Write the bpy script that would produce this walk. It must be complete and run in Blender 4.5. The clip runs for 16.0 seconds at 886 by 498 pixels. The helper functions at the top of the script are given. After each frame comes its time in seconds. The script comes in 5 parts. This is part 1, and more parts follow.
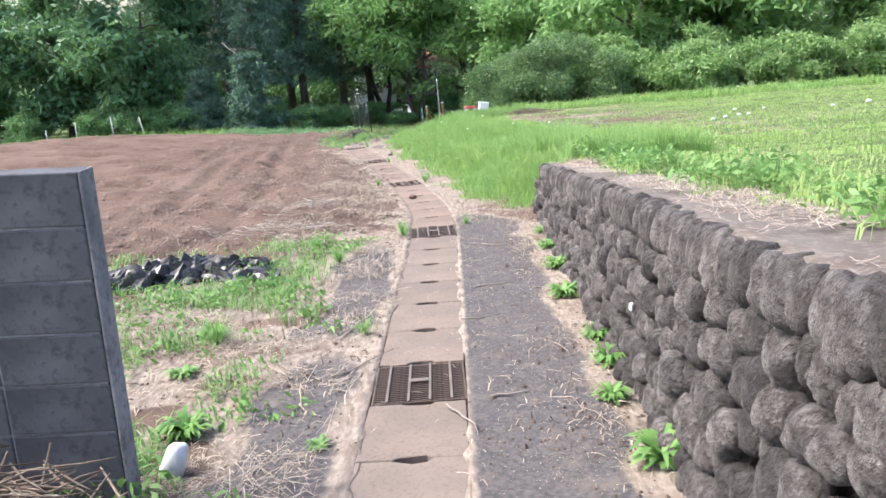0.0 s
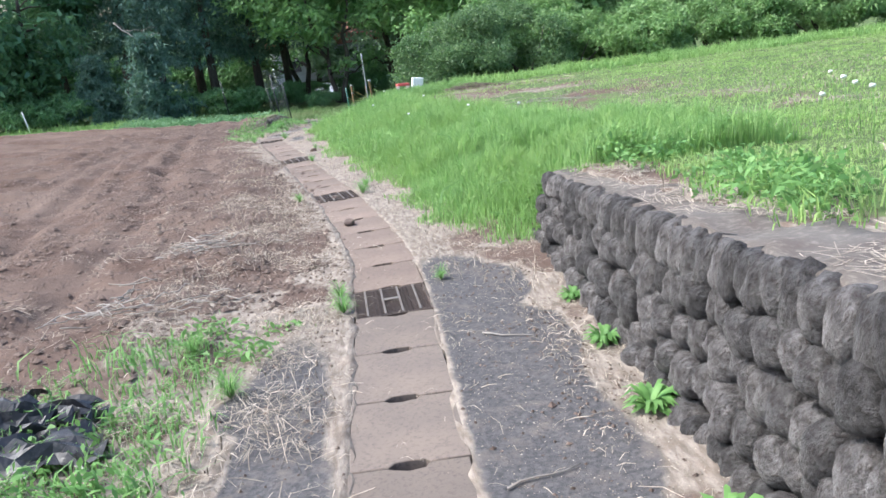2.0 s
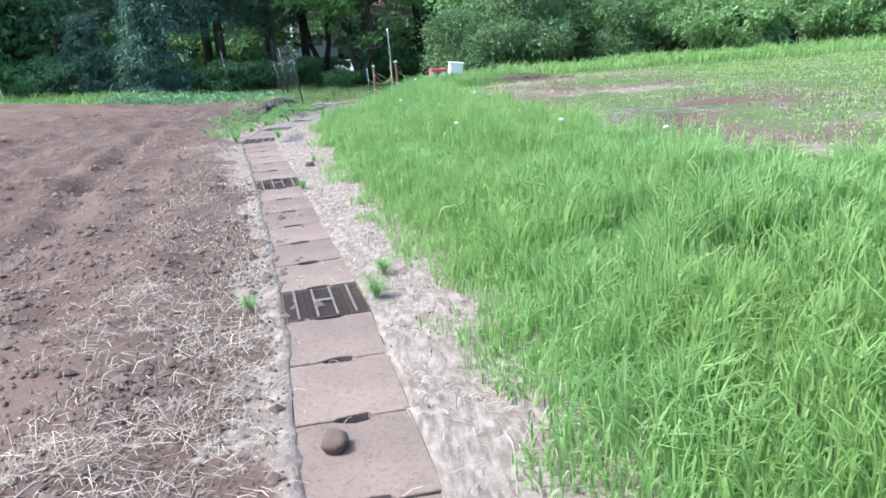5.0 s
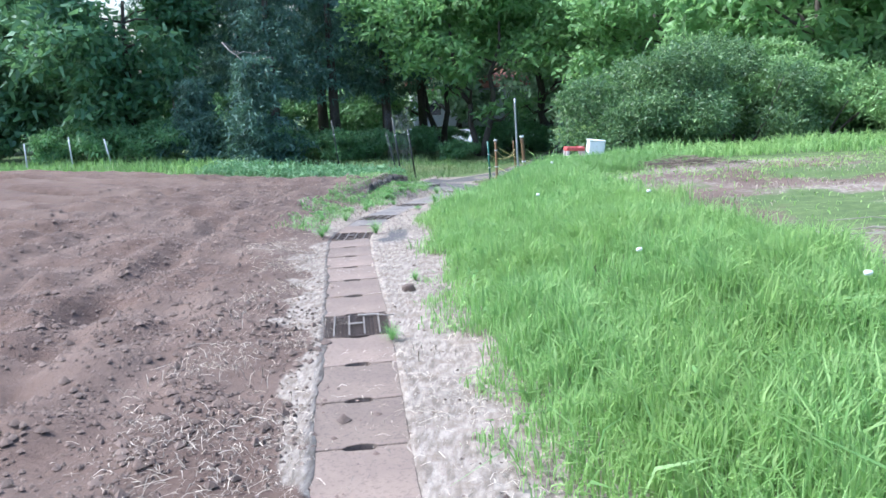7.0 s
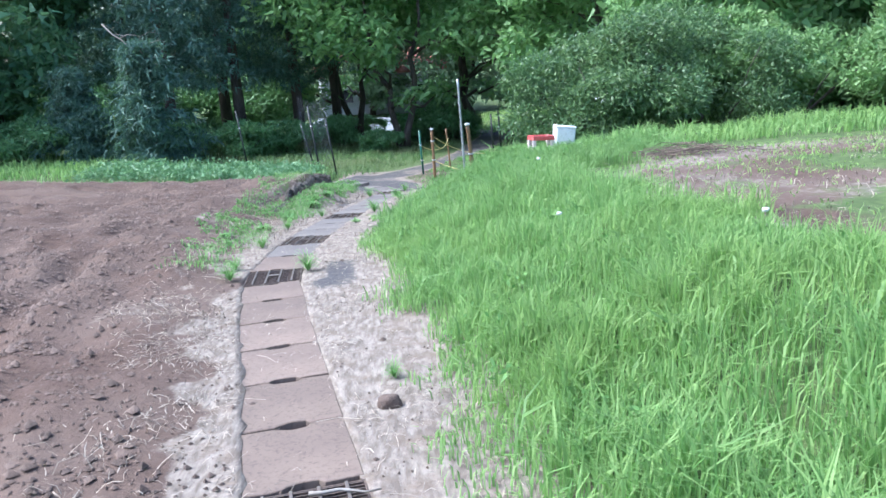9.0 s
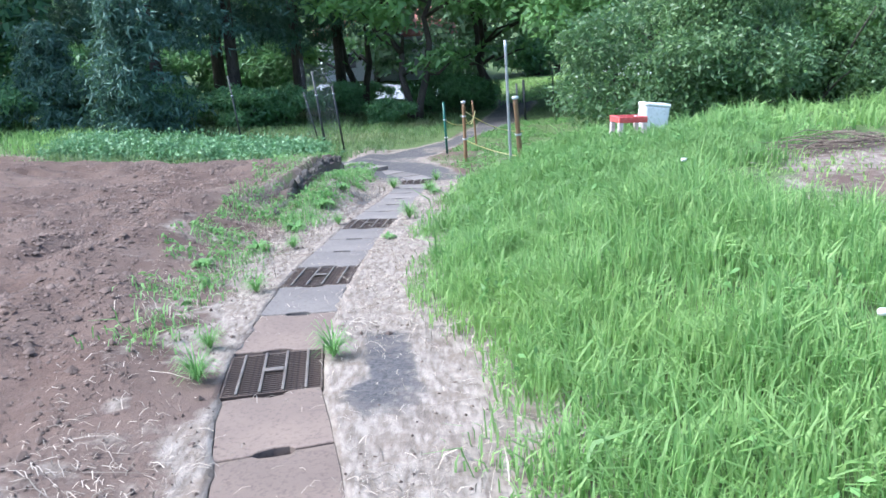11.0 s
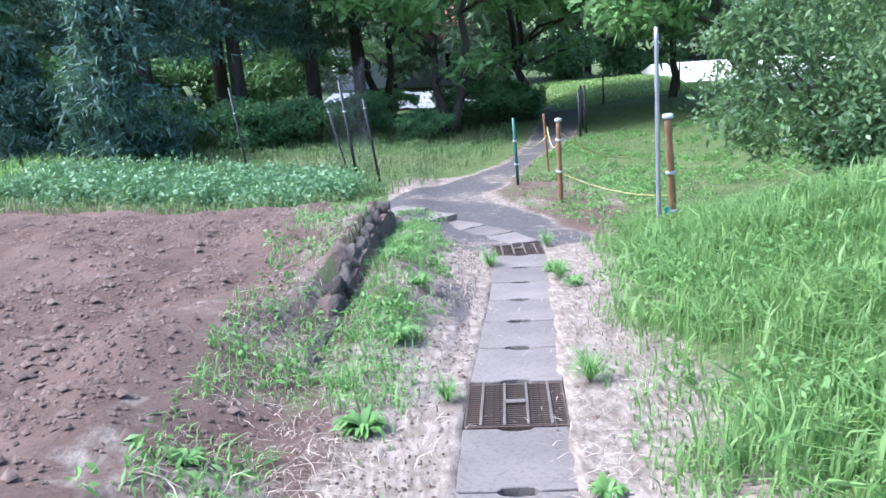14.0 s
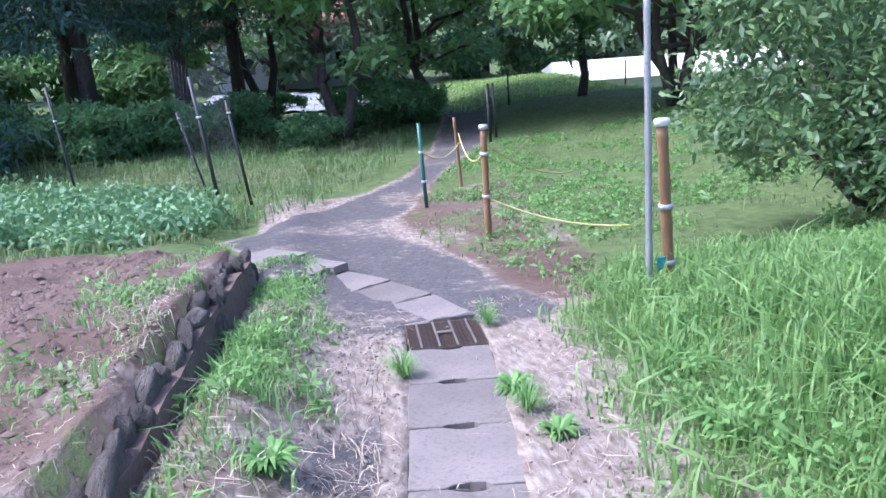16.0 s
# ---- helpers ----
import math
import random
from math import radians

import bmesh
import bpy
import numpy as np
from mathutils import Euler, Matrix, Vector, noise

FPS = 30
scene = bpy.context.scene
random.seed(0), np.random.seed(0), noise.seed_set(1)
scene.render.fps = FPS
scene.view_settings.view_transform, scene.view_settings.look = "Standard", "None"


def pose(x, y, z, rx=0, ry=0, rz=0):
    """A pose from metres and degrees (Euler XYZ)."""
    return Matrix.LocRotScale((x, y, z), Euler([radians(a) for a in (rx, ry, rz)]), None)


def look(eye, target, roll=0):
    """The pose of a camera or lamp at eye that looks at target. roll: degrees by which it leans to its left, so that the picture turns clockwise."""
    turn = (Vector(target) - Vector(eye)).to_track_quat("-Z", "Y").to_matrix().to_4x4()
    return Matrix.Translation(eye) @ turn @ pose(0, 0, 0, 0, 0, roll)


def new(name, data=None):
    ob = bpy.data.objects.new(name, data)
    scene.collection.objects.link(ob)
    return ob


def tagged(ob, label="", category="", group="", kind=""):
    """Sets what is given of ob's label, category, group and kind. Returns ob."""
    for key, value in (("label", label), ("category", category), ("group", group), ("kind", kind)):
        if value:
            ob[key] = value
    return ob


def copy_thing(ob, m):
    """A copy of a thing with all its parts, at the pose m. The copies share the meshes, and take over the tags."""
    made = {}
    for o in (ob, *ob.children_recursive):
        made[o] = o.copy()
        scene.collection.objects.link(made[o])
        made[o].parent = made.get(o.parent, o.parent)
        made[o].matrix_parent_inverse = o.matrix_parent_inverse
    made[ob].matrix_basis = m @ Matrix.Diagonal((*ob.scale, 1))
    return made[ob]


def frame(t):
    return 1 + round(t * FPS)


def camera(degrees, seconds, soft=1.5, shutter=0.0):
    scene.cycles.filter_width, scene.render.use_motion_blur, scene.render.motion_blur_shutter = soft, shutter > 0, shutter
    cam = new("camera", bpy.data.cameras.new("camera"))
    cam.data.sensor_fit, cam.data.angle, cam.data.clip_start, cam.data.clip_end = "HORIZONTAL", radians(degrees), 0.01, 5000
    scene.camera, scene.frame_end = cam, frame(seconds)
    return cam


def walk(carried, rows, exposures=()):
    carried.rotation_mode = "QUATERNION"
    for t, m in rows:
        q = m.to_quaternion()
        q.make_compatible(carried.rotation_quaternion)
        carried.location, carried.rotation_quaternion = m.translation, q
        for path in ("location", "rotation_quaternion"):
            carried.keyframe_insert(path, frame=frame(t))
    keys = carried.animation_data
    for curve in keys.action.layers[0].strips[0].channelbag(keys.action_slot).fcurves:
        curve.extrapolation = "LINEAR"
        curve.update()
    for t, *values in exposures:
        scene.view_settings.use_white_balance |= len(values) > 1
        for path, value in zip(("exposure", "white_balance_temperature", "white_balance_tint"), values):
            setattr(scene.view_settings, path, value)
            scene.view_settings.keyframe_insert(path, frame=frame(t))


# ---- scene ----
cam = camera(56.8, 16.0, soft=1.6)
METRES, EYE, TILT, LEAN, TURN = 25.9, 1.5, 0.0, 0.0, 0.0
ROWS = [
    (0.0, 0.0, 0.0, 0.0, -1.21, -15.32, 4.41),
    (0.5, -0.0032, 0.0332, -0.0024, 0.73, -16.52, 4.45),
    (1.0, -0.0044, 0.0668, -0.0044, -7.14, -18.43, 4.21),
    (1.5, -0.0062, 0.0992, -0.0071, -5.89, -19.27, 5.91),
    (2.0, -0.0052, 0.1328, -0.0087, -6.85, -17.61, 6.49),
    (2.5, -0.0049, 0.1653, -0.0109, -3.36, -16.85, 6.02),
    (3.0, -0.0047, 0.1973, -0.0143, -5.78, -16.86, 3.53),
    (5.5, -0.0027, 0.3548, -0.0238, -4.72, -18.93, 3.6),
    (6.0, -0.0035, 0.3871, -0.0255, -4.84, -16.02, 2.1),
    (6.5, -0.0065, 0.4207, -0.0276, 4.89, -13.54, 3.9),
    (7.0, -0.0087, 0.4515, -0.0297, 3.26, -13.58, 3.08),
    (7.5, -0.0104, 0.4835, -0.0325, -2.59, -12.52, 3.52),
    (8.0, -0.0185, 0.5129, -0.0352, -2.72, -13.14, 3.43),
    (10.5, -0.0471, 0.6619, -0.0451, -4.01, -16.66, 4.99),
    (11.0, -0.0522, 0.6932, -0.0476, -3.24, -17.08, 3.11),
    (11.5, -0.0566, 0.7221, -0.0492, -3.36, -17.85, 3.99),
    (12.0, -0.0641, 0.7522, -0.0506, 0.54, -16.71, 6.73),
    (12.5, -0.0682, 0.7828, -0.0525, -3.81, -16.08, 6.87),
    (13.0, -0.0754, 0.8125, -0.0533, 1.38, -13.28, 5.99),
    (13.5, -0.0794, 0.8415, -0.0571, -4.05, -15.63, 3.94),
    (14.0, -0.0838, 0.8715, -0.0591, -2.92, -16.73, 4.17),
    (14.5, -0.0812, 0.9006, -0.0618, -15.23, -18.8, 4.74),
    (15.0, -0.0804, 0.9278, -0.066, -12.92, -19.21, 5.71),
    (15.5, -0.0774, 0.9576, -0.0694, -14.42, -18.35, 4.08),
    (16.0, -0.0744, 0.9875, -0.0728, -10.24, -17.15, 3.83),
]
EXPOSURES = [(0.0, 1.62, 6400, 13), (1.0, 1.5, 6050, 9), (1.5, 1.3, 6000, 8), (2.5, 1.42, 5800, 8), (5.5, 1.51, 5550, 7), (8.0, 1.52, 5300, 9), (10.5, 1.42, 5350, 9), (11.0, 1.5, 5350, 9), (12.0, 1.48, 5350, 11), (13.5, 1.68, 5350, 14), (14.5, 1.57, 5350, 18), (16.0, 1.5, 5250, 25)]
walk(cam, [(t, pose(0, 0, EYE, TILT, LEAN, TURN) @ pose(METRES * x, METRES * y, METRES * z, 90 + pitch, roll, yaw)) for t, x, y, z, yaw, pitch, roll in ROWS], EXPOSURES)

# ---- light: bright hazy day, soft high sun from the left ----
SUN_ELEV, SUN_AZ = 55.0, -88.0  # degrees; azimuth clockwise from +y
world = bpy.data.worlds.new("sky")
scene.world = world
world.use_nodes = True
wn = world.node_tree
sky = wn.nodes.new("ShaderNodeTexSky")
sky.sky_type = "NISHITA"
sky.sun_disc = False
sky.sun_elevation, sky.sun_rotation = radians(SUN_ELEV), radians(SUN_AZ)
sky.air_density, sky.dust_density, sky.ozone_density = 1.0, 4.0, 1.0
wn.nodes["Background"].inputs["Strength"].default_value = 0.15
wn.links.new(sky.outputs["Color"], wn.nodes["Background"].inputs["Color"])
sun = new("sun", bpy.data.lights.new("sun", "SUN"))
sun.data.energy, sun.data.angle, sun.data.color = 1.9, radians(10.0), (1.0, 0.96, 0.9)
sd = Vector((math.sin(radians(SUN_AZ)) * math.cos(radians(SUN_ELEV)), math.cos(radians(SUN_AZ)) * math.cos(radians(SUN_ELEV)), math.sin(radians(SUN_ELEV))))
sun.matrix_world = look(sd * 60, (0, 0, 0))


# ---- materials ----
def nodes_of(name):
    m = bpy.data.materials.new(name)
    m.use_nodes = True
    return m, m.node_tree.nodes, m.node_tree.links, m.node_tree.nodes["Principled BSDF"]


def noise_node(n, l, scale, detail=4.0, stretch=(1, 1, 1), rough=0.55):
    co = n.new("ShaderNodeTexCoord")
    mp = n.new("ShaderNodeMapping")
    mp.inputs["Scale"].default_value = stretch
    t = n.new("ShaderNodeTexNoise")
    t.inputs["Scale"].default_value = scale
    t.inputs["Detail"].default_value = detail
    t.inputs["Roughness"].default_value = rough
    l.new(co.outputs["Object"], mp.inputs["Vector"])
    l.new(mp.outputs["Vector"], t.inputs["Vector"])
    return t.outputs["Fac"]


def ramp(n, l, fac, lo, hi):
    r = n.new("ShaderNodeMapRange")
    r.inputs["From Min"].default_value, r.inputs["From Max"].default_value = lo, hi
    l.new(fac, r.inputs["Value"])
    return r.outputs["Result"]


def mix(n, l, fac, a, b, kind="MIX"):
    x = n.new("ShaderNodeMix")
    x.data_type, x.blend_type = "RGBA", kind
    for sock, v in ((x.inputs["Factor"], fac), (x.inputs["A"], a), (x.inputs["B"], b)):
        if isinstance(v, (int, float)):
            sock.default_value = v
        elif isinstance(v, tuple):
            sock.default_value = (*v, 1.0)
        else:
            l.new(v, sock)
    return x.outputs["Result"]


def bump(n, l, p, height, strength, distance):
    b = n.new("ShaderNodeBump")
    b.inputs["Strength"].default_value, b.inputs["Distance"].default_value = strength, distance
    l.new(height, b.inputs["Height"])
    l.new(b.outputs["Normal"], p.inputs["Normal"])


def surface(name, a, b, c=None, big=1.5, fine=25.0, rough=0.85, relief=0.4, depth=0.01, metal=0.0, stretch=(1, 1, 1), random_by=None, spread=0.35):
    """Two noises mix three colours; fine noise gives relief; a random value per object or island shifts the tone."""
    m, n, l, p = nodes_of(name)
    f1, f2 = noise_node(n, l, big, 5.0, stretch), noise_node(n, l, fine, 6.0, stretch, 0.65)
    col = mix(n, l, ramp(n, l, f1, 0.35, 0.65), a, b)
    col = mix(n, l, ramp(n, l, f2, 0.5, 0.72), col, c or tuple(0.6 * v for v in a))
    if random_by:
        if random_by == "object":
            r = n.new("ShaderNodeObjectInfo").outputs["Random"]
        else:
            r = n.new("ShaderNodeNewGeometry").outputs["Random Per Island"]
        v = n.new("ShaderNodeMapRange")
        v.inputs["To Min"].default_value, v.inputs["To Max"].default_value = 1.0 - spread, 1.0 + spread
        l.new(r, v.inputs["Value"])
        h = n.new("ShaderNodeHueSaturation")
        l.new(v.outputs["Result"], h.inputs["Value"])
        l.new(col, h.inputs["Color"])
        col = h.outputs["Color"]
    l.new(col, p.inputs["Base Color"])
    p.inputs["Roughness"].default_value, p.inputs["Metallic"].default_value = rough, metal
    if relief:
        bump(n, l, p, f2, relief, depth)
    return m


def leaf_material(name, a, b, c, see_through=0.35, rough=0.5, patch=0.6):
    """Leaf green that varies leaf by leaf and in patches; part of the light passes through."""
    m, n, l, p = nodes_of(name)
    r = n.new("ShaderNodeNewGeometry").outputs["Random Per Island"]
    col = mix(n, l, r, a, b)
    col = mix(n, l, ramp(n, l, noise_node(n, l, patch, 3.0), 0.45, 0.7), col, c)
    l.new(col, p.inputs["Base Color"])
    p.inputs["Roughness"].default_value = rough
    p.inputs["Specular IOR Level"].default_value = 0.35
    t = n.new("ShaderNodeBsdfTranslucent")
    l.new(mix(n, l, 0.5, col, (0.24, 0.42, 0.13)), t.inputs["Color"])
    s = n.new("ShaderNodeMixShader")
    s.inputs["Fac"].default_value = see_through
    l.new(p.outputs["BSDF"], s.inputs[1])
    l.new(t.outputs["BSDF"], s.inputs[2])
    l.new(s.outputs["Shader"], n["Material Output"].inputs["Surface"])
    return m


M = {}
M["concrete"] = surface("slab_concrete", (0.14, 0.113, 0.095), (0.185, 0.146, 0.118), (0.10, 0.08, 0.066), 2.2, 60, 0.9, 0.35, 0.004, random_by="object", spread=0.16)
M["grey_concrete"] = surface("grey_slab_concrete", (0.142, 0.125, 0.113), (0.19, 0.167, 0.148), (0.105, 0.091, 0.081), 1.8, 50, 0.9, 0.35, 0.004, random_by="object", spread=0.16)
M["stained_concrete"] = surface("earth_stained_concrete", (0.15, 0.112, 0.09), (0.20, 0.15, 0.118), (0.105, 0.078, 0.062), 1.6, 50, 0.95, 0.4, 0.004, random_by="object", spread=0.16)
M["channel"] = surface("channel_concrete", (0.10, 0.09, 0.08), (0.16, 0.14, 0.12), None, 3, 40, 0.95, 0.3, 0.004)
M["steel"] = surface("rusty_grating_steel", (0.10, 0.075, 0.06), (0.17, 0.12, 0.09), (0.06, 0.045, 0.04), 6, 70, 0.6, 0.3, 0.002, metal=0.5)
M["steel_bar"] = surface("worn_grating_bar", (0.21, 0.185, 0.16), (0.16, 0.125, 0.10), None, 6, 70, 0.6, 0.2, 0.002, metal=0.4)
M["stone"] = surface("fieldstone", (0.075, 0.066, 0.062), (0.25, 0.235, 0.225), (0.06, 0.044, 0.035), 1.2, 6.0, 0.9, 0.9, 0.08, random_by="object", spread=0.5)
M["edge_stone"] = surface("mossy_dark_stone", (0.10, 0.086, 0.074), (0.21, 0.185, 0.16), (0.075, 0.07, 0.045), 1.1, 4.5, 0.95, 0.9, 0.12, random_by="object", spread=0.4)
M["mortar"] = surface("dark_mortar", (0.045, 0.035, 0.028), (0.10, 0.08, 0.066), (0.025, 0.018, 0.014), 5, 40, 0.95, 0.8, 0.015)
M["coping"] = surface("coping_concrete", (0.12, 0.105, 0.092), (0.085, 0.066, 0.054), (0.20, 0.175, 0.15), 3.0, 26, 0.92, 0.6, 0.01)
M["block"] = surface("weathered_block", (0.038, 0.042, 0.05), (0.12, 0.127, 0.14), (0.03, 0.033, 0.04), 2.6, 20, 0.9, 0.4, 0.005, random_by="object", spread=0.06)
M["block_cap"] = surface("pale_block_render", (0.14, 0.14, 0.148), (0.28, 0.28, 0.29), (0.09, 0.09, 0.095), 4, 26, 0.9, 0.4, 0.005)
M["bark"] = surface("bark", (0.055, 0.045, 0.038), (0.11, 0.09, 0.075), None, 4, 22, 0.9, 0.8, 0.02, stretch=(1, 1, 0.25))
M["dead_wood"] = surface("bleached_wood", (0.34, 0.31, 0.275), (0.22, 0.19, 0.16), None, 6, 40, 0.8, 0.3, 0.004)
M["straw"] = surface("dry_straw", (0.34, 0.29, 0.23), (0.22, 0.175, 0.13), (0.45, 0.40, 0.33), 5, 50, 0.75, 0, 0, random_by="island", spread=0.6)
M["clod"] = surface("soil_clod", (0.105, 0.074, 0.059), (0.15, 0.11, 0.088), (0.075, 0.05, 0.04), 8, 50, 0.95, 0.6, 0.01, random_by="island", spread=0.3)
M["film"] = surface("black_plastic_film", (0.012, 0.012, 0.014), (0.03, 0.03, 0.034), (0.09, 0.085, 0.08), 5, 25, 0.32, 0.35, 0.01)
M["white_plastic"] = surface("white_plastic", (0.78, 0.79, 0.78), (0.70, 0.71, 0.69), (0.6, 0.6, 0.57), 3, 30, 0.45, 0.1, 0.002)
M["red_plastic"] = surface("red_crate_plastic", (0.60, 0.085, 0.08), (0.52, 0.08, 0.075), (0.62, 0.2, 0.18), 4, 30, 0.45, 0.1, 0.002)
M["faded_plastic"] = surface("faded_pale_plastic", (0.66, 0.55, 0.53), (0.58, 0.46, 0.44), None, 4, 30, 0.5, 0.1, 0.002)
M["galvanised"] = surface("galvanised_tube", (0.46, 0.47, 0.49), (0.36, 0.37, 0.39), None, 4, 40, 0.45, 0.15, 0.001, metal=0.6)
M["bamboo"] = surface("bamboo", (0.24, 0.135, 0.065), (0.19, 0.105, 0.05), (0.31, 0.20, 0.11), 3, 30, 0.5, 0.15, 0.002, stretch=(1, 1, 0.2))
M["green_post"] = surface("green_coated_stake", (0.012, 0.10, 0.075), (0.02, 0.14, 0.10), None, 5, 40, 0.4, 0.15, 0.002)
M["dark_post"] = surface("dark_stake", (0.018, 0.022, 0.022), (0.035, 0.04, 0.04), None, 5, 40, 0.5, 0.15, 0.002)
M["white_stake"] = surface("pale_stake", (0.55, 0.56, 0.56), (0.45, 0.46, 0.46), None, 5, 40, 0.5, 0.1, 0.002)
M["brush"] = surface("dry_brush", (0.17, 0.13, 0.10), (0.11, 0.082, 0.062), (0.26, 0.21, 0.165), 6, 40, 0.85, 0.3, 0.004, random_by="object", spread=0.4)
M["rope"] = surface("yellow_rope", (0.62, 0.52, 0.12), (0.66, 0.60, 0.35), None, 9, 90, 0.7, 0.3, 0.002)
M["net"] = surface("dull_net", (0.13, 0.14, 0.16), (0.09, 0.10, 0.12), None, 9, 90, 0.7, 0, 0)
M["wall_white"] = surface("white_facade", (0.66, 0.68, 0.70), (0.60, 0.62, 0.65), None, 0.8, 12, 0.8, 0.1, 0.004)
M["roof_red"] = surface("faded_red_roof", (0.46, 0.19, 0.14), (0.40, 0.16, 0.12), None, 0.8, 12, 0.8, 0.3, 0.02)
M["glass"] = surface("dark_window_glass", (0.02, 0.025, 0.03), (0.03, 0.035, 0.04), None, 1, 5, 0.1, 0, 0)
M["grass"] = leaf_material("bank_grass", (0.155, 0.305, 0.085), (0.38, 0.55, 0.20), (0.27, 0.41, 0.12), 0.5, 0.55, 0.5)
M["tall_grass"] = leaf_material("coarse_bank_grass", (0.11, 0.235, 0.065), (0.29, 0.45, 0.155), (0.20, 0.33, 0.10), 0.45, 0.5, 0.4)
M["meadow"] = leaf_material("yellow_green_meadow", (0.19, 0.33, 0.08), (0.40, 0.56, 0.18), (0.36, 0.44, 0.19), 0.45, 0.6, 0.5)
# green darkened for tree shade that the sun does not cast on the lawn
M["lawn"] = leaf_material("shade_toned_lawn_grass", (0.085, 0.155, 0.055), (0.18, 0.27, 0.105), (0.21, 0.22, 0.12), 0.35, 0.6, 0.4)
M["weed"] = leaf_material("weed_leaves", (0.10, 0.23, 0.06), (0.22, 0.40, 0.12), (0.16, 0.29, 0.09), 0.35, 0.5, 1.5)
M["crop"] = leaf_material("crop_leaves", (0.10, 0.22, 0.10), (0.20, 0.34, 0.17), (0.14, 0.27, 0.12), 0.25, 0.5, 1.5)
M["leaf_mid"] = leaf_material("broad_leaves", (0.075, 0.18, 0.085), (0.215, 0.39, 0.165), (0.14, 0.28, 0.12), 0.35, 0.45, 0.5)
# darker, bluer copy of the broad leaves, with shade put into the colour
M["leaf_shade"] = leaf_material("shade_toned_broad_leaves", (0.05, 0.13, 0.075), (0.15, 0.30, 0.14), (0.09, 0.20, 0.10), 0.3, 0.5, 0.5)
M["leaf_dark"] = leaf_material("conifer_sprays", (0.043, 0.10, 0.086), (0.122, 0.215, 0.162), (0.072, 0.148, 0.118), 0.2, 0.6, 0.5)
M["leaf_bright"] = leaf_material("young_leaves", (0.13, 0.25, 0.09), (0.30, 0.44, 0.18), (0.20, 0.33, 0.12), 0.4, 0.45, 0.6)
# lighter copy of the broad leaves, with a sunlit look put into the colour
M["leaf_sun"] = leaf_material("sun_toned_green_leaves", (0.12, 0.26, 0.09), (0.30, 0.47, 0.19), (0.20, 0.36, 0.13), 0.5, 0.45, 0.5)
M["leaf_bush"] = leaf_material("glossy_shrub_leaves", (0.045, 0.10, 0.045), (0.22, 0.33, 0.14), (0.085, 0.16, 0.07), 0.3, 0.4, 1.2)
M["leaf_grey"] = leaf_material("silvery_leaves", (0.11, 0.20, 0.105), (0.29, 0.38, 0.23), (0.18, 0.27, 0.14), 0.3, 0.45, 0.7)


def ground_material():
    m, n, l, p = nodes_of("ground_cover")
    at = n.new("ShaderNodeVertexColor")
    at.layer_name = "cover"
    sep = n.new("ShaderNodeSeparateColor")
    l.new(at.outputs["Color"], sep.inputs["Color"])
    mid, fine, big = noise_node(n, l, 7, 6.0, rough=0.65), noise_node(n, l, 38, 6.0, rough=0.7), noise_node(n, l, 0.7, 4.0)
    streak = noise_node(n, l, 30, 5.0, (1, 0.25, 1))

    def cover(channel, soft=0.25):
        add = n.new("ShaderNodeMath")
        add.operation = "MULTIPLY_ADD"
        add.inputs[1].default_value = 0.9
        l.new(mid, add.inputs[0])
        l.new(sep.outputs[channel], add.inputs[2])
        return ramp(n, l, add.outputs[0], 0.95 - soft / 2, 0.95 + soft / 2)
    straw = mix(n, l, ramp(n, l, streak, 0.35, 0.65), (0.16, 0.13, 0.105), (0.33, 0.285, 0.237))
    straw = mix(n, l, ramp(n, l, mid, 0.5, 0.7), straw, (0.19, 0.148, 0.115))
    soil = mix(n, l, ramp(n, l, mid, 0.35, 0.65), (0.088, 0.058, 0.045), (0.128, 0.088, 0.069))
    soil = mix(n, l, ramp(n, l, fine, 0.52, 0.7), soil, (0.056, 0.037, 0.029))
    soil = mix(n, l, ramp(n, l, big, 0.4, 0.65), soil, (0.142, 0.102, 0.081))
    tar = mix(n, l, ramp(n, l, fine, 0.4, 0.65), (0.065, 0.062, 0.064), (0.125, 0.118, 0.115))
    tar = mix(n, l, ramp(n, l, mid, 0.52, 0.72), tar, (0.15, 0.13, 0.115))
    green = mix(n, l, ramp(n, l, mid, 0.35, 0.65), (0.06, 0.092, 0.032), (0.12, 0.165, 0.06))
    col = mix(n, l, cover("Blue"), straw, soil)
    col = mix(n, l, cover("Red"), col, tar)
    col = mix(n, l, cover("Green"), col, green)
    l.new(col, p.inputs["Base Color"])
    p.inputs["Roughness"].default_value = 0.95
    p.inputs["Specular IOR Level"].default_value = 0.2
    h = mix(n, l, 0.4, mid, fine)
    bump(n, l, p, h, 0.65, 0.04)
    return m


M["ground"] = ground_material()


# ---- plan: curves along the walk, all as functions of y ----
def along(*knots, soft=0.7):
    ky, kv = [k[0] for k in knots], [k[1] for k in knots]

    def value(y):
        y = np.asarray(y, float)
        return sum(np.interp(y + d * soft, ky, kv) for d in (-1, -0.5, 0, 0.5, 1)) / 5
    return value


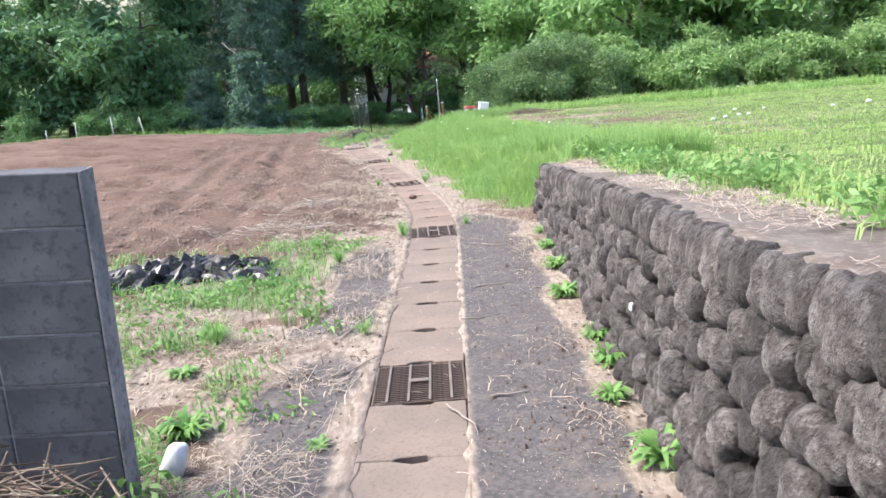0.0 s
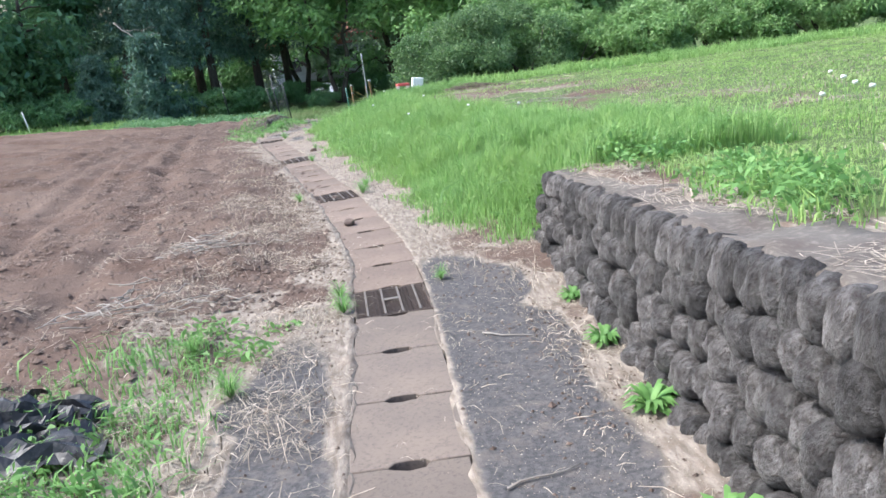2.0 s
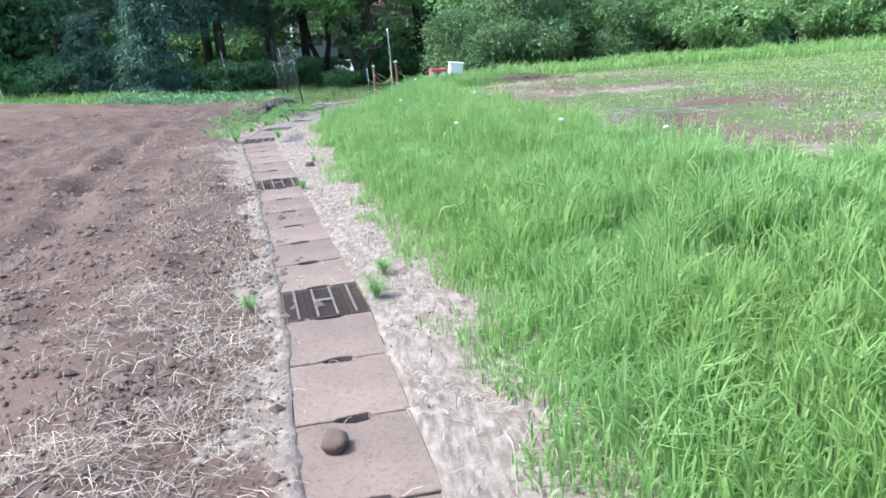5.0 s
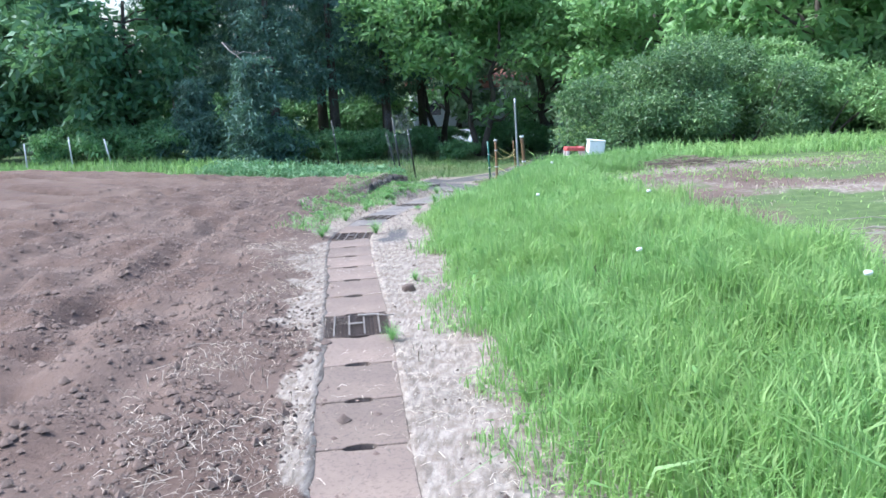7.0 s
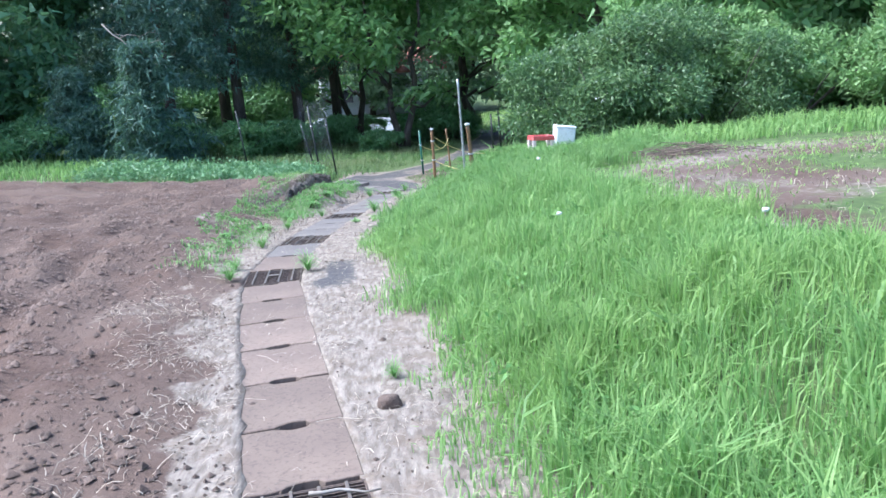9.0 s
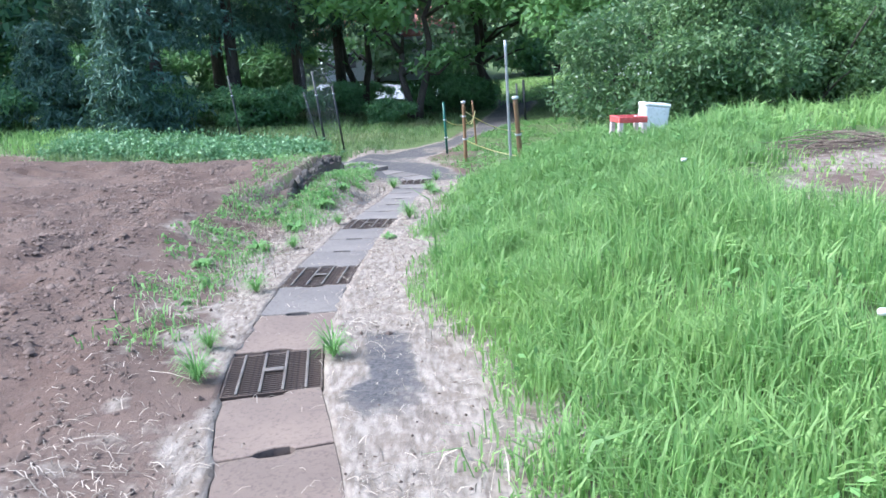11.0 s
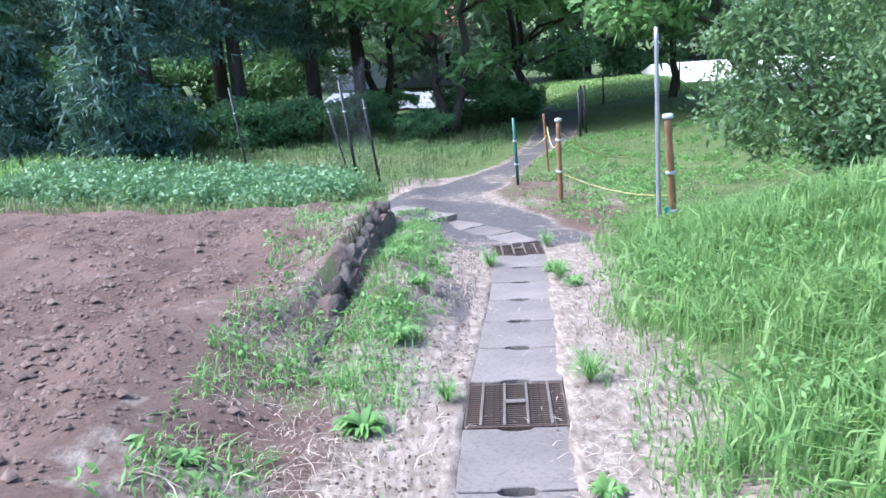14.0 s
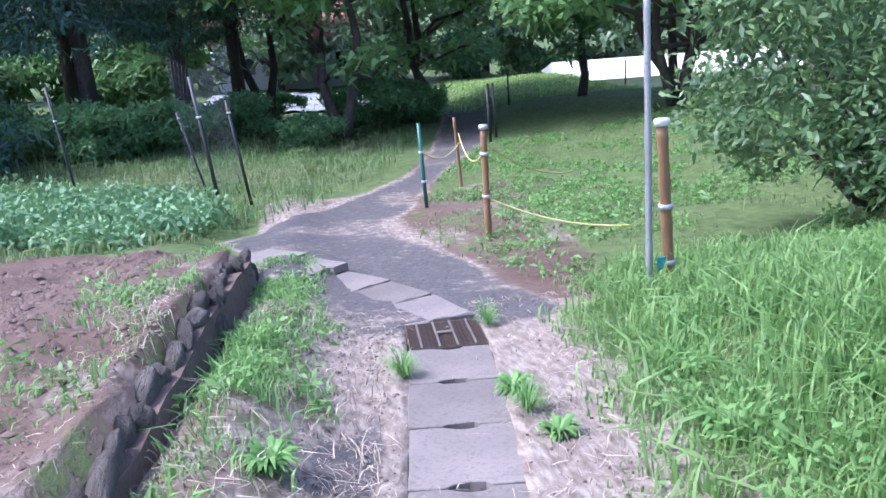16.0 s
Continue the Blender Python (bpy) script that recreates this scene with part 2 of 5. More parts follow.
path_z = along((-300, 4), (-8, .66), (0, 0.02), (4.15, -.345), (8.2, -.60), (12, -.85), (16, -1.13), (20, -1.36), (23.7, -1.65), (26.5, -1.97), (30.3, -2.43), (33.3, -2.75), (36.5, -3.15), (45, -3.8), (60, -4.75), (75, -5.2), (900, -5.2))
drain_x = along((-8, -.45), (0, -.26), (4, -.18), (8.4, -.08), (10, -.12), (11.7, -.34), (13, -.51), (15, -.88), (17.4, -1.29), (20, -1.8), (21.8, -2.12), (23.75, -2.05), (26.2, -1.77), (28.2, -1.46), (30.3, -1.19), (30.6, -1.16), soft=0.5)
right_foot = along((-8, .75), (2.6, .86), (4.65, .94), (7.2, 1.04), (9.2, 1.14), (9.4, 1.04), (9.7, .75), (10.0, .58), (10.6, .48), (12, .38), (13.8, .14), (16.5, -.3), (18.2, -.65), (20.7, -1.0), (23.2, -1.3), (24.8, -1.2), (26.6, -1.02), (29.4, -.62), (30.5, -.3), (32, .1), (36, .6), (60, 4), soft=0.3)
terrace_z = along((-300, 5), (-8, 1.66), (0, 1.02), (2, .77), (3.6, .58), (5.2, .38), (6.5, .21), (8, .02), (9.6, -.16), (13, -.52), (17.7, -.9), (21.5, -1.1), (25.6, -1.38), (28.3, -1.56), (31, -1.77), (34, -2.3), (60, -4.2), (75, -5.2), (900, -5.2))
left_edge = along((-8, -2.2), (6, -1.75), (8.2, -1.7), (9.25, -1.42), (12.1, -1.6), (15.1, -1.95), (18.2, -2.45), (22, -3.0), (24, -3.2), (27, -3.05), (32.5, -2.75))
left_rise = along((-8, .1), (8, .06), (18.5, .08), (22, .12), (24.6, .2), (26.3, .3), (28, .36), (30.4, .46), (32.2, .36), (33.4, .3), (34.4, .1), (40, .1), (50, .3), (70, .2))
lwall_x = along((24, -3.0), (26, -2.78), (28, -2.66), (30.5, -2.5), (32.6, -2.42), soft=0.3)
bare_edge = along((-8, 30), (9, 30), (11, 6), (13, 3.0), (15, 2.45), (17.5, 1.95), (20, 1.55), (22, 1.3), (25, 1.25), (26.3, 1.6), (27.2, 6), (28, 30))


def step(x):
    x = np.clip(x, 0, 1)
    return x * x * (3 - 2 * x)


def hashed(i, j, seed):
    v = np.sin(i * 127.1 + j * 311.7 + seed * 74.7) * 43758.5453
    return v - np.floor(v)


def patchy(x, y, size, seed=1):
    """Smooth value noise between 0 and 1."""
    x, y = np.asarray(x, float) / size, np.asarray(y, float) / size
    i, j = np.floor(x), np.floor(y)
    u, v = step(x - i), step(y - j)
    a, b, c, d = hashed(i, j, seed), hashed(i + 1, j, seed), hashed(i, j + 1, seed), hashed(i + 1, j + 1, seed)
    return (a * (1 - u) + b * u) * (1 - v) + (c * (1 - u) + d * u) * v


def tilled(x, y):
    """1 in the ploughed field."""
    far_edge = np.interp(-x, [2.4, 3.0, 6, 15, 40], [32.2, 33.0, 35.5, 39, 44])
    inner = np.where(y < 23, left_edge(y), np.where(y < 33, left_edge(y) - 0.25, -3.0))
    w = 0.5 + 0.5 * np.clip((inner - x + (patchy(x, y, 0.5, 3) - 0.5) * 0.9) / 0.35, -1, 1)
    near = 0.5 + 0.5 * np.clip((y - np.interp(-x, [1, 3.5, 6, 12], [7.4, 7.6, 6.2, 5])) / 0.6, -1, 1)
    return w * near * (0.5 + 0.5 * np.clip((far_edge - y) / 0.3, -1, 1))


def height(x, y):
    """The lie of the land."""
    x, y = np.asarray(x, float), np.asarray(y, float)
    g = path_z(y)
    walled = 1 - step((y - 9.25) / 0.8)
    foot = right_foot(y) + 0.28 * walled
    wide = 0.12 * walled + 2.0 * (1 - walled)
    drop = 27.9 + 2.7 * step((x - 2.4) / 1.6)
    lift = (terrace_z(y) - g) * (1 - step((y - drop) / 3.6) * (1 - 0.5 * step((x - 3) / 4)))
    z = g + lift * step((x - foot) / wide)
    # field on the other side, held by a low wall near its far end
    wl = step((y - 26.6) / 1.6) * (1 - step((y - 32.3) / 0.25))
    edge = (lwall_x(y) - 0.08) * wl + (left_edge(y) + 0.5) * (1 - wl)
    z = z + left_rise(y) * step((edge - x) / (0.12 * wl + 1.3 * (1 - wl)))
    t = tilled(x, y)
    z = z + t * (0.10 * (patchy(x, y, 0.5, 5) - 0.5) + 0.075 * (patchy(x, y, 0.24, 6) - 0.5) + 0.03 * (patchy(x, y, 0.12, 16) - 0.5))
    furrow = step((left_edge(y) - 2.6 - x) / 1.6) * (1 - step((y - 31) / 5))
    rows = (y + 0.16 * x + 0.12 * patchy(x, y, 1.4, 81)) / 0.95
    z = z + t * furrow * (.04 - .25 * np.exp(-((rows - np.floor(rows) - .5) / .18) ** 2)) * (.7 + .6 * patchy(x, y, .9, 82))
    z = z + .5 * step((-4 - x) / 9) * step((y - 14) / 18)
    z = z + t * (1 - furrow) * 0.05 * patchy(x, y, 0.8, 20) * np.sin((x - left_edge(y)) * 2 * np.pi / 0.62 + 5 * patchy(x, y, 2.0, 19)) * (1 - step((y - 23) / 5))
    ruts = np.exp(-((x - left_edge(y) + 1.1) / 0.2) ** 2) + np.exp(-((x - left_edge(y) + 2.4) / 0.22) ** 2)
    z = z - t * ruts * 0.06
    near = np.abs(x - drain_x(y))
    z = z + 0.005 * np.exp(-((near - 0.27) / 0.08) ** 2) * step((patchy(x, y, 0.4, 17) - 0.45) / 0.3)
    rough = np.clip((near - 0.45) / 0.5, 0, 1)
    z = z + rough * (0.05 * (patchy(x, y, 1.1, 7) - 0.5) + 0.035 * (patchy(x, y, 0.3, 8) - 0.5) + 0.02 * (patchy(x, y, 0.16, 18) - 0.5))
    z = z + 0.27 * np.exp(-((x - lwall_x(y) - 0.2) / 0.33) ** 2) * step((y - 26.4) / 1.8) * (1 - 0.65 * step((y - 28.8) / 3.2))
    z = z + 0.24 * np.exp(-((x + 1.75) / 0.5) ** 2 - ((y - 2.4) / 0.35) ** 2)
    # sunlit mound on the far lawn, and the dip behind it
    z = z + .45 * np.exp(-((x - 9.2) / 3.2) ** 2 - ((y - 62) / 5) ** 2) - 1.6 * step((x - 9.8) / 2.4) * step((y - 53) / 6) * (1 - step((y - 72) / 20))
    # clod ridge along the field's edge
    ridge = np.exp(-((x - left_edge(y) - 0.15) / 0.3) ** 2) * step((y - 7.5) / 2) * (1 - step((y - 21) / 3))
    z = z + ridge * (0.02 + 0.12 * patchy(x, y, 0.35, 9) * patchy(x, y, 1.3, 10))
    return z


# ---- mesh helpers ----
def mesh_from(name, verts, faces, material, smooth=False):
    me = bpy.data.meshes.new(name)
    me.from_pydata([tuple(v) for v in verts], [], faces)
    me.materials.append(material)
    if smooth:
        me.polygons.foreach_set("use_smooth", [True] * len(me.polygons))
    me.update()
    return me


def quads(name, verts, faces, material, smooth=False):
    """A mesh from an array of vertices and an array of four-cornered faces."""
    me = bpy.data.meshes.new(name)
    verts, faces = np.asarray(verts, np.float32), np.asarray(faces, np.int32)
    me.vertices.add(len(verts))
    me.vertices.foreach_set("co", verts.ravel())
    me.loops.add(faces.size)
    me.loops.foreach_set("vertex_index", faces.ravel())
    me.polygons.add(len(faces))
    me.polygons.foreach_set("loop_start", np.arange(0, faces.size, 4, dtype=np.int32))
    me.polygons.foreach_set("use_smooth", np.full(len(faces), smooth))
    me.materials.append(material)
    me.update(calc_edges=True)
    me.validate()
    return me


def strips(name, centres, widths, sides, material, smooth=True):
    """Many narrow ribbons (blades, leaves, stalks): centres (n, s, 3), widths (n, s), sides (n, 3)."""
    n, s, _ = centres.shape
    off = sides[:, None, :] * widths[:, :, None] * 0.5
    verts = np.stack([centres - off, centres + off], axis=2).reshape(-1, 3)
    base = (np.arange(n) * s * 2)[:, None] + (np.arange(s - 1) * 2)[None, :]
    faces = np.stack([base, base + 1, base + 3, base + 2], axis=-1).reshape(-1, 4)
    return quads(name, verts, faces, material, smooth)


def unit(v):
    return v / np.maximum(np.linalg.norm(v, axis=-1, keepdims=True), 1e-9)


def tube_data(points, radii, sides=7):
    """Vertices and faces of a tapering tube along points."""
    pts = np.asarray(points, float)
    tan = unit(np.gradient(pts, axis=0))
    ref = np.array([0.31, 0.95, 0.05]) if abs(tan[0][1]) < 0.9 else np.array([1.0, 0, 0])
    a = unit(np.cross(tan, ref))
    b = np.cross(tan, a)
    ang = np.linspace(0, 2 * np.pi, sides, endpoint=False)
    r = np.asarray(radii, float)[:, None, None]
    v = pts[:, None, :] + r * (np.cos(ang)[None, :, None] * a[:, None, :] + np.sin(ang)[None, :, None] * b[:, None, :])
    k = len(pts)
    f = [(i * sides + j, i * sides + (j + 1) % sides, (i + 1) * sides + (j + 1) % sides, (i + 1) * sides + j) for i in range(k - 1) for j in range(sides)]
    f += [tuple(range(sides - 1, -1, -1)), tuple(range((k - 1) * sides, k * sides))]
    return v.reshape(-1, 3), f


def tubes(name, runs, material, sides=7):
    """One mesh of several tubes: runs of (points, radii)."""
    vs, fs, o = [], [], 0
    for pts, rad in runs:
        v, f = tube_data(pts, rad, sides)
        vs.append(v)
        fs += [tuple(i + o for i in q) for q in f]
        o += len(v)
    return mesh_from(name, np.concatenate(vs), fs, material, True)


def box_mesh(name, size, material, bevel=0.0, at=(0, 0, 0)):
    bm = bmesh.new()
    bmesh.ops.create_cube(bm, size=1.0)
    bmesh.ops.scale(bm, vec=size, verts=bm.verts)
    if bevel:
        bmesh.ops.bevel(bm, geom=bm.edges[:], offset=bevel, segments=2, affect="EDGES", profile=0.5)
    bmesh.ops.translate(bm, vec=at, verts=bm.verts)
    me = bpy.data.meshes.new(name)
    bm.to_mesh(me)
    bm.free()
    me.materials.append(material)
    return me


def part(name, mesh, parent, label="", at=None):
    ob = new(name, mesh)
    ob.parent = parent
    if at is not None:
        ob.matrix_basis = at
    return tagged(ob, label)


def thing(name, label, category, group="", kind="", at=None):
    ob = new(name)
    ob.empty_display_size = 0.1
    if at is not None:
        ob.matrix_basis = at
    return tagged(ob, label, category, group, kind)


def hz(x, y):
    return float(height(x, y))


rng = np.random.default_rng(7)

# ---- ground: one sheet out to the horizon, with the drain's trench in it ----
TRENCH = 0.244
us = np.concatenate([[-500, -250, -120, -70, -45, -32, -24, -19], np.arange(-16, -6.2, .3), np.arange(-6, -.3, .1), [-.29, -TRENCH - .004, -TRENCH, 0, TRENCH, TRENCH + .004, .29], np.arange(.4, 5, .1), np.arange(5.1, 16, .3), [19, 24, 32, 45, 70, 120, 250, 500]])
ys = np.concatenate([[-400, -150, -60, -30, -16, -8, -4, -2, -.5], np.arange(.6, 38, .1), np.arange(38.2, 75, .5), [78, 84, 95, 110, 140, 200, 350, 900]])
U, Y = np.meshgrid(us, ys)
X = U + drain_x(Y)
Z = height(X, Y)
trench = (np.abs(U) <= TRENCH + 1e-6) & (Y > -3) & (Y < 30.66)
Z = np.where(trench, path_z(Y) - 0.40, Z)
# soil lips that creep over the slabs' edges, clear of the gratings
lip = (np.abs(np.abs(U) - TRENCH - .004) < 1e-6) & (Y > -3) & (Y < 30.66)
clear = np.min(np.abs(Y[..., None] - np.array([-0.45, 4.04, 8.47, 13.0, 17.42, 21.79, 23.76, 26.18, 30.33])), -1) > .36
creep = np.where(lip & clear, .002 + .035 * step((patchy(Y + 40 * np.sign(U), Y * 0, .5, 45) * .4 + patchy(Y + 40 * np.sign(U), Y * 0, .12, 46) * .6 - .3) / .5), 0)
X = X - np.sign(U) * creep
Z = np.where(creep > 0, path_z(Y) + .0075 + .002 * patchy(X, Y, .15, 47), Z)
far = np.clip((np.hypot(X, Y - 20) - 60) / 60, 0, 1)
nu, ny = len(us), len(ys)
ids = np.arange(nu * ny).reshape(ny, nu)
gm = quads("ground", np.stack([X, Y, Z], -1).reshape(-1, 3), np.stack([ids[:-1, :-1], ids[:-1, 1:], ids[1:, 1:], ids[1:, :-1]], -1).reshape(-1, 4), M["ground"], True)

flat = np.ones((ny - 1, nu - 1), bool)
for c in range(nu - 1):
    if abs(us[c]) < TRENCH + .003 or abs(us[c + 1]) < TRENCH + .003:
        flat[:, c] = False
gm.polygons.foreach_set("use_smooth", flat.ravel())


def band(v, lo, hi, soft=0.12):
    return np.clip((v - lo) / soft + 0.5, 0, 1) * np.clip((hi - v) / soft + 0.5, 0, 1)


def junction(x, y):
    """1 on the asphalt where the drain ends and the path bends away into the trees."""
    left = np.interp(y, [30.3, 31.2, 33, 34.7, 36, 38, 40, 44.4, 52, 60], [-1.7, -2.1, -2.5, -2.95, -2.3, -1.2, -.15, 1.0, 2.6, 3.6])
    right = np.interp(y, [30.3, 30.7, 31.5, 32.8, 35.1, 36.4, 40, 44.4, 52, 60], [-.45, -.3, -.47, -.68, -1.1, -.6, .45, 2.2, 4.2, 5.4])
    return band(x, left, right, 0.25) * band(y, 30.4, 57, 0.4)


def covers(x, y):
    u = x - drain_x(y)
    rag = (patchy(x, y, 0.35, 21) - 0.5) * 0.35
    worn = patchy(x, y, 0.8, 22)
    tar = band(u, -.82 + rag, -.36 + rag * .5) * band(y, -5, 8.0 + rag * 2, .6) * np.clip(1.3 - worn, 0, 1)
    tar = np.maximum(tar, band(u, .26, .88 + rag * .6) * band(y, -5, 9.4 + rag * 2, .6))
    tar = np.maximum(tar, junction(x, y) * (0.45 + 0.5 * patchy(x, y, 0.7, 23)))
    tar = np.maximum(tar, 0.75 * band(u, -.6 + rag, -.34) * band(y, 25, 29.2, .3) * np.clip(worn * 2 - .6, 0, 1))
    tar = np.maximum(tar, 0.9 * band(u, .35 + rag, .75) * band(y, 20.6, 22.4, .3) * np.clip(worn * 2 - .5, 0, 1))
    soil = tilled(x, y)
    soil = np.maximum(soil, 0.9 * band(u, -2.0 + rag, -.42 + rag * 2) * band(y, 9, 24, 1) * (.75 + .6 * patchy(x, y, .5, 24)) * (1 - .3 * step((y - 18.5) / 2)))
    soil = np.maximum(soil, np.clip(patchy(x, y, .7, 25) * 1.6 - .9, 0, 1) * np.clip((np.abs(u) - .9) / .3, 0, 1))
    foot = right_foot(y)
    soil = np.maximum(soil, .7 * np.clip((x - bare_edge(y)) / .6, 0, 1) * (y < 28) * (.4 + .8 * patchy(x, y, 1.2, 34)))
    soil = np.maximum(soil, .8 * (y < 10) * band(x, foot + .3, foot + 1.3, .3) * patchy(x, y, .5, 35) * 1.4)
    soil = np.maximum(soil, np.where((u > 0) & (y > 10), .22, np.where((u < -.45) & (y < 9), .8, .5)) * (np.abs(u) > .3) * step((patchy(x, y, .25, 36) - .45) / .3))
    # bare brown lawn patches, more of them to stand in for tree shade
    soil = np.maximum(soil, .95 * (y > 30.8) * np.clip((x + 1.2) / .5, 0, 1) * (.35 + .75 * patchy(x, y, .6, 38)))
    soil = np.maximum(soil, .95 * band(x, .45 + rag, 1.3, .2) * band(y, 8.5, 10.2, .4) * (.3 + .9 * patchy(x, y, .4, 39)))
    soil = np.maximum(soil, .95 * band(x, -4.4, drain_x(y) - .8 + rag, .3) * band(y, 21, 33, 1.5) * (.4 + .7 * patchy(x, y, .5, 40)))
    terr = np.clip((x - foot - np.where(y > 10, .12, .4)) / .4, 0, 1)
    bare = np.clip((x - bare_edge(y)) / .6 + (patchy(x, y, .8, 27) - .5) * 1.5, 0, 1) * (1 - .6 * step((x - 3.5) / 4))
    coping_back = np.where(y < 10, np.clip((x - foot - .62) / .5 + rag, 0, 1), 1)
    green = terr * coping_back * (1 - bare * (0.25 + 0.6 * step((patchy(x, y, 1.6, 28) * .6 + patchy(x, y, .5, 33) * .4 - .3) / .35)))
    green = np.where((y > 31.5) & (x > -1), np.maximum(green, np.where(y < 45, -.05, .5) + .5 * patchy(x, y, .9, 29) + .45 * patchy(x, y, .3, 37)), green)
    green = np.maximum(green, .42 * band(x, left_edge(y) + .1, drain_x(y) - .7, .3) * band(y, -6, 7, 1) * patchy(x, y, .7, 30) * 1.3)
    green = np.maximum(green, .5 * band(x, -3.0, -2.05 + .02 * y * 0, .3) * band(y, 23, 31, 1) * patchy(x, y, .6, 31) * 1.3)
    leftfar = (1 - tilled(x, y)) * ((y > 32.5) & (x < -2.6) | (y > 38) | (x < -3) & (y < 6))
    green = np.maximum(green, leftfar * (.6 + .5 * patchy(x, y, 1.1, 32)))
    j = junction(x, y)
    green = green * (1 - np.clip(j * 1.5, 0, 1))
    green = np.where(np.hypot(x, y - 20) > 70, 1.0, green)
    return np.stack([tar, green, soil * (1 - tar)], -1)


cov = covers(X, Y)
ca = gm.color_attributes.new("cover", "FLOAT_COLOR", "POINT")
ca.data.foreach_set("color", np.concatenate([np.clip(cov, 0, 1), np.ones((*cov.shape[:2], 1))], -1).astype(np.float32).ravel())
ground = tagged(new("ground", gm), "sloping ground of tilled soil, straw litter, worn asphalt and grass", "ground", kind="structure")

# ---- drain: channel, lifting slabs, gratings ----
GRATES = (-0.45, 4.04, 8.47, 13.0, 17.42, 21.79, 23.76, 26.18, 30.33)
HALF = 0.29


def drain_pose(y, lift=0.0, turn=0.0):
    d = 0.15
    t = Vector((float(drain_x(y + d) - drain_x(y - d)), 2 * d, float(path_z(y + d) - path_z(y - d)))).normalized()
    r = t.cross(Vector((0, 0, 1))).normalized()
    up = r.cross(t)
    m = Matrix((r, t, up)).transposed().to_4x4()
    m.translation = Vector((float(drain_x(y)), y, float(path_z(y)) + lift))
    return m @ Matrix.Rotation(radians(turn), 4, "Z")


cy = np.arange(-2.9, 30.65, .25)
prof = [(-.24, -.39), (-.24, -.061), (-.18, -.061), (-.18, -.36), (.18, -.36), (.18, -.061), (.24, -.061), (.24, -.39)]
cv = [(float(drain_x(y)) + u, y, float(path_z(y)) + z) for y in cy for u, z in prof]
cf = [(i * 8 + k, i * 8 + k + 1, i * 8 + k + 9, i * 8 + k + 8) for i in range(len(cy) - 1) for k in range(7)]
tagged(new("drain_channel", mesh_from("drain_channel", cv, cf, M["channel"])), "dark concrete drain channel under slabs and gratings", "drain", kind="structure")


def slab_mesh(length, seed):
    """A concrete cover slab with a finger slot at each end and slightly chipped edges."""
    r = random.Random(seed)
    w, h, k = 0.241, length / 2 - 0.002, 0.085
    j = lambda s=0.004: r.uniform(-s, s)
    end = [(-w, h), (-w * .55, h + j()), (-k, h), (-k * .7, h - .022 + j(.006)), (0, h - .03 + j(.008)), (k * .75, h - .024 + j(.006)), (k, h), (w * .6, h + j()), (w, h)]
    ring = [(x + j(.002), y) for x, y in end] + [(w + j(), h * .3), (w + j(), -h * .4)] + [(x + j(.002), -y) for x, y in reversed(end)] + [(-w + j(), -h * .35), (-w + j(), h * .3)]
    bm = bmesh.new()
    top = bm.faces.new([bm.verts.new((x, y, .007 + j(.002))) for x, y in ring])
    if top.normal.z < 0 or top.calc_area() and (top.normal_update() or top.normal.z < 0):
        top.normal_flip()
    ext = bmesh.ops.extrude_face_region(bm, geom=[top])
    bmesh.ops.translate(bm, vec=(0, 0, -.068), verts=[v for v in ext["geom"] if isinstance(v, bmesh.types.BMVert)])
    bmesh.ops.recalc_face_normals(bm, faces=bm.faces)
    top_edges = [e for e in bm.edges if all(v.co.z > 0 for v in e.verts)]
    bmesh.ops.bevel(bm, geom=top_edges, offset=.004, segments=1, affect="EDGES")
    me = bpy.data.meshes.new("drain_slab")
    bm.to_mesh(me)
    bm.free()
    me.materials.append(M["concrete"])
    return me


slab_variants = [slab_mesh(0.62, s) for s in range(5)]
for a, b in zip(GRATES[:-1], GRATES[1:]):
    y0, y1 = a + HALF + .01, b - HALF - .01
    n = max(1, round((y1 - y0) / 0.63))
    pitch = (y1 - y0) / n
    for i in range(n):
        s = new("drain_slab", slab_variants[random.randrange(5)])
        s.matrix_basis = drain_pose(y0 + (i + .5) * pitch, 0.0, random.uniform(-.6, .6)) @ Matrix.Diagonal((1, (pitch - .002) / .62, 1, 1))
        s.material_slots[0].link = "OBJECT"
        s.material_slots[0].material = M["concrete"] if s.location.y < 8.6 else M["stained_concrete"] if s.location.y < 22.6 else M["grey_concrete"]
        finish = "worn beige" if s.location.y < 8.6 else "earth-stained brown" if s.location.y < 22.6 else "worn grey"
        tagged(s, finish + " concrete drain slab with finger slots, in a row", "drain slab", "slabs over the drain")
for x, y, turn in ((-1.25, 30.98, 15), (-1.46, 31.55, 24), (-1.73, 32.1, 30), (-2.05, 32.64, 34), (-2.4, 33.15, 38)):
    s = new("drain_slab", slab_variants[random.randrange(5)])
    s.matrix_basis = pose(x, y, hz(x, y) - .004, -5.5, 0, turn)
    s.material_slots[0].link = "OBJECT"
    s.material_slots[0].material = M["grey_concrete"]
    tagged(s, "grey concrete drain slab laid in the asphalt bend", "drain slab", "slabs over the drain")


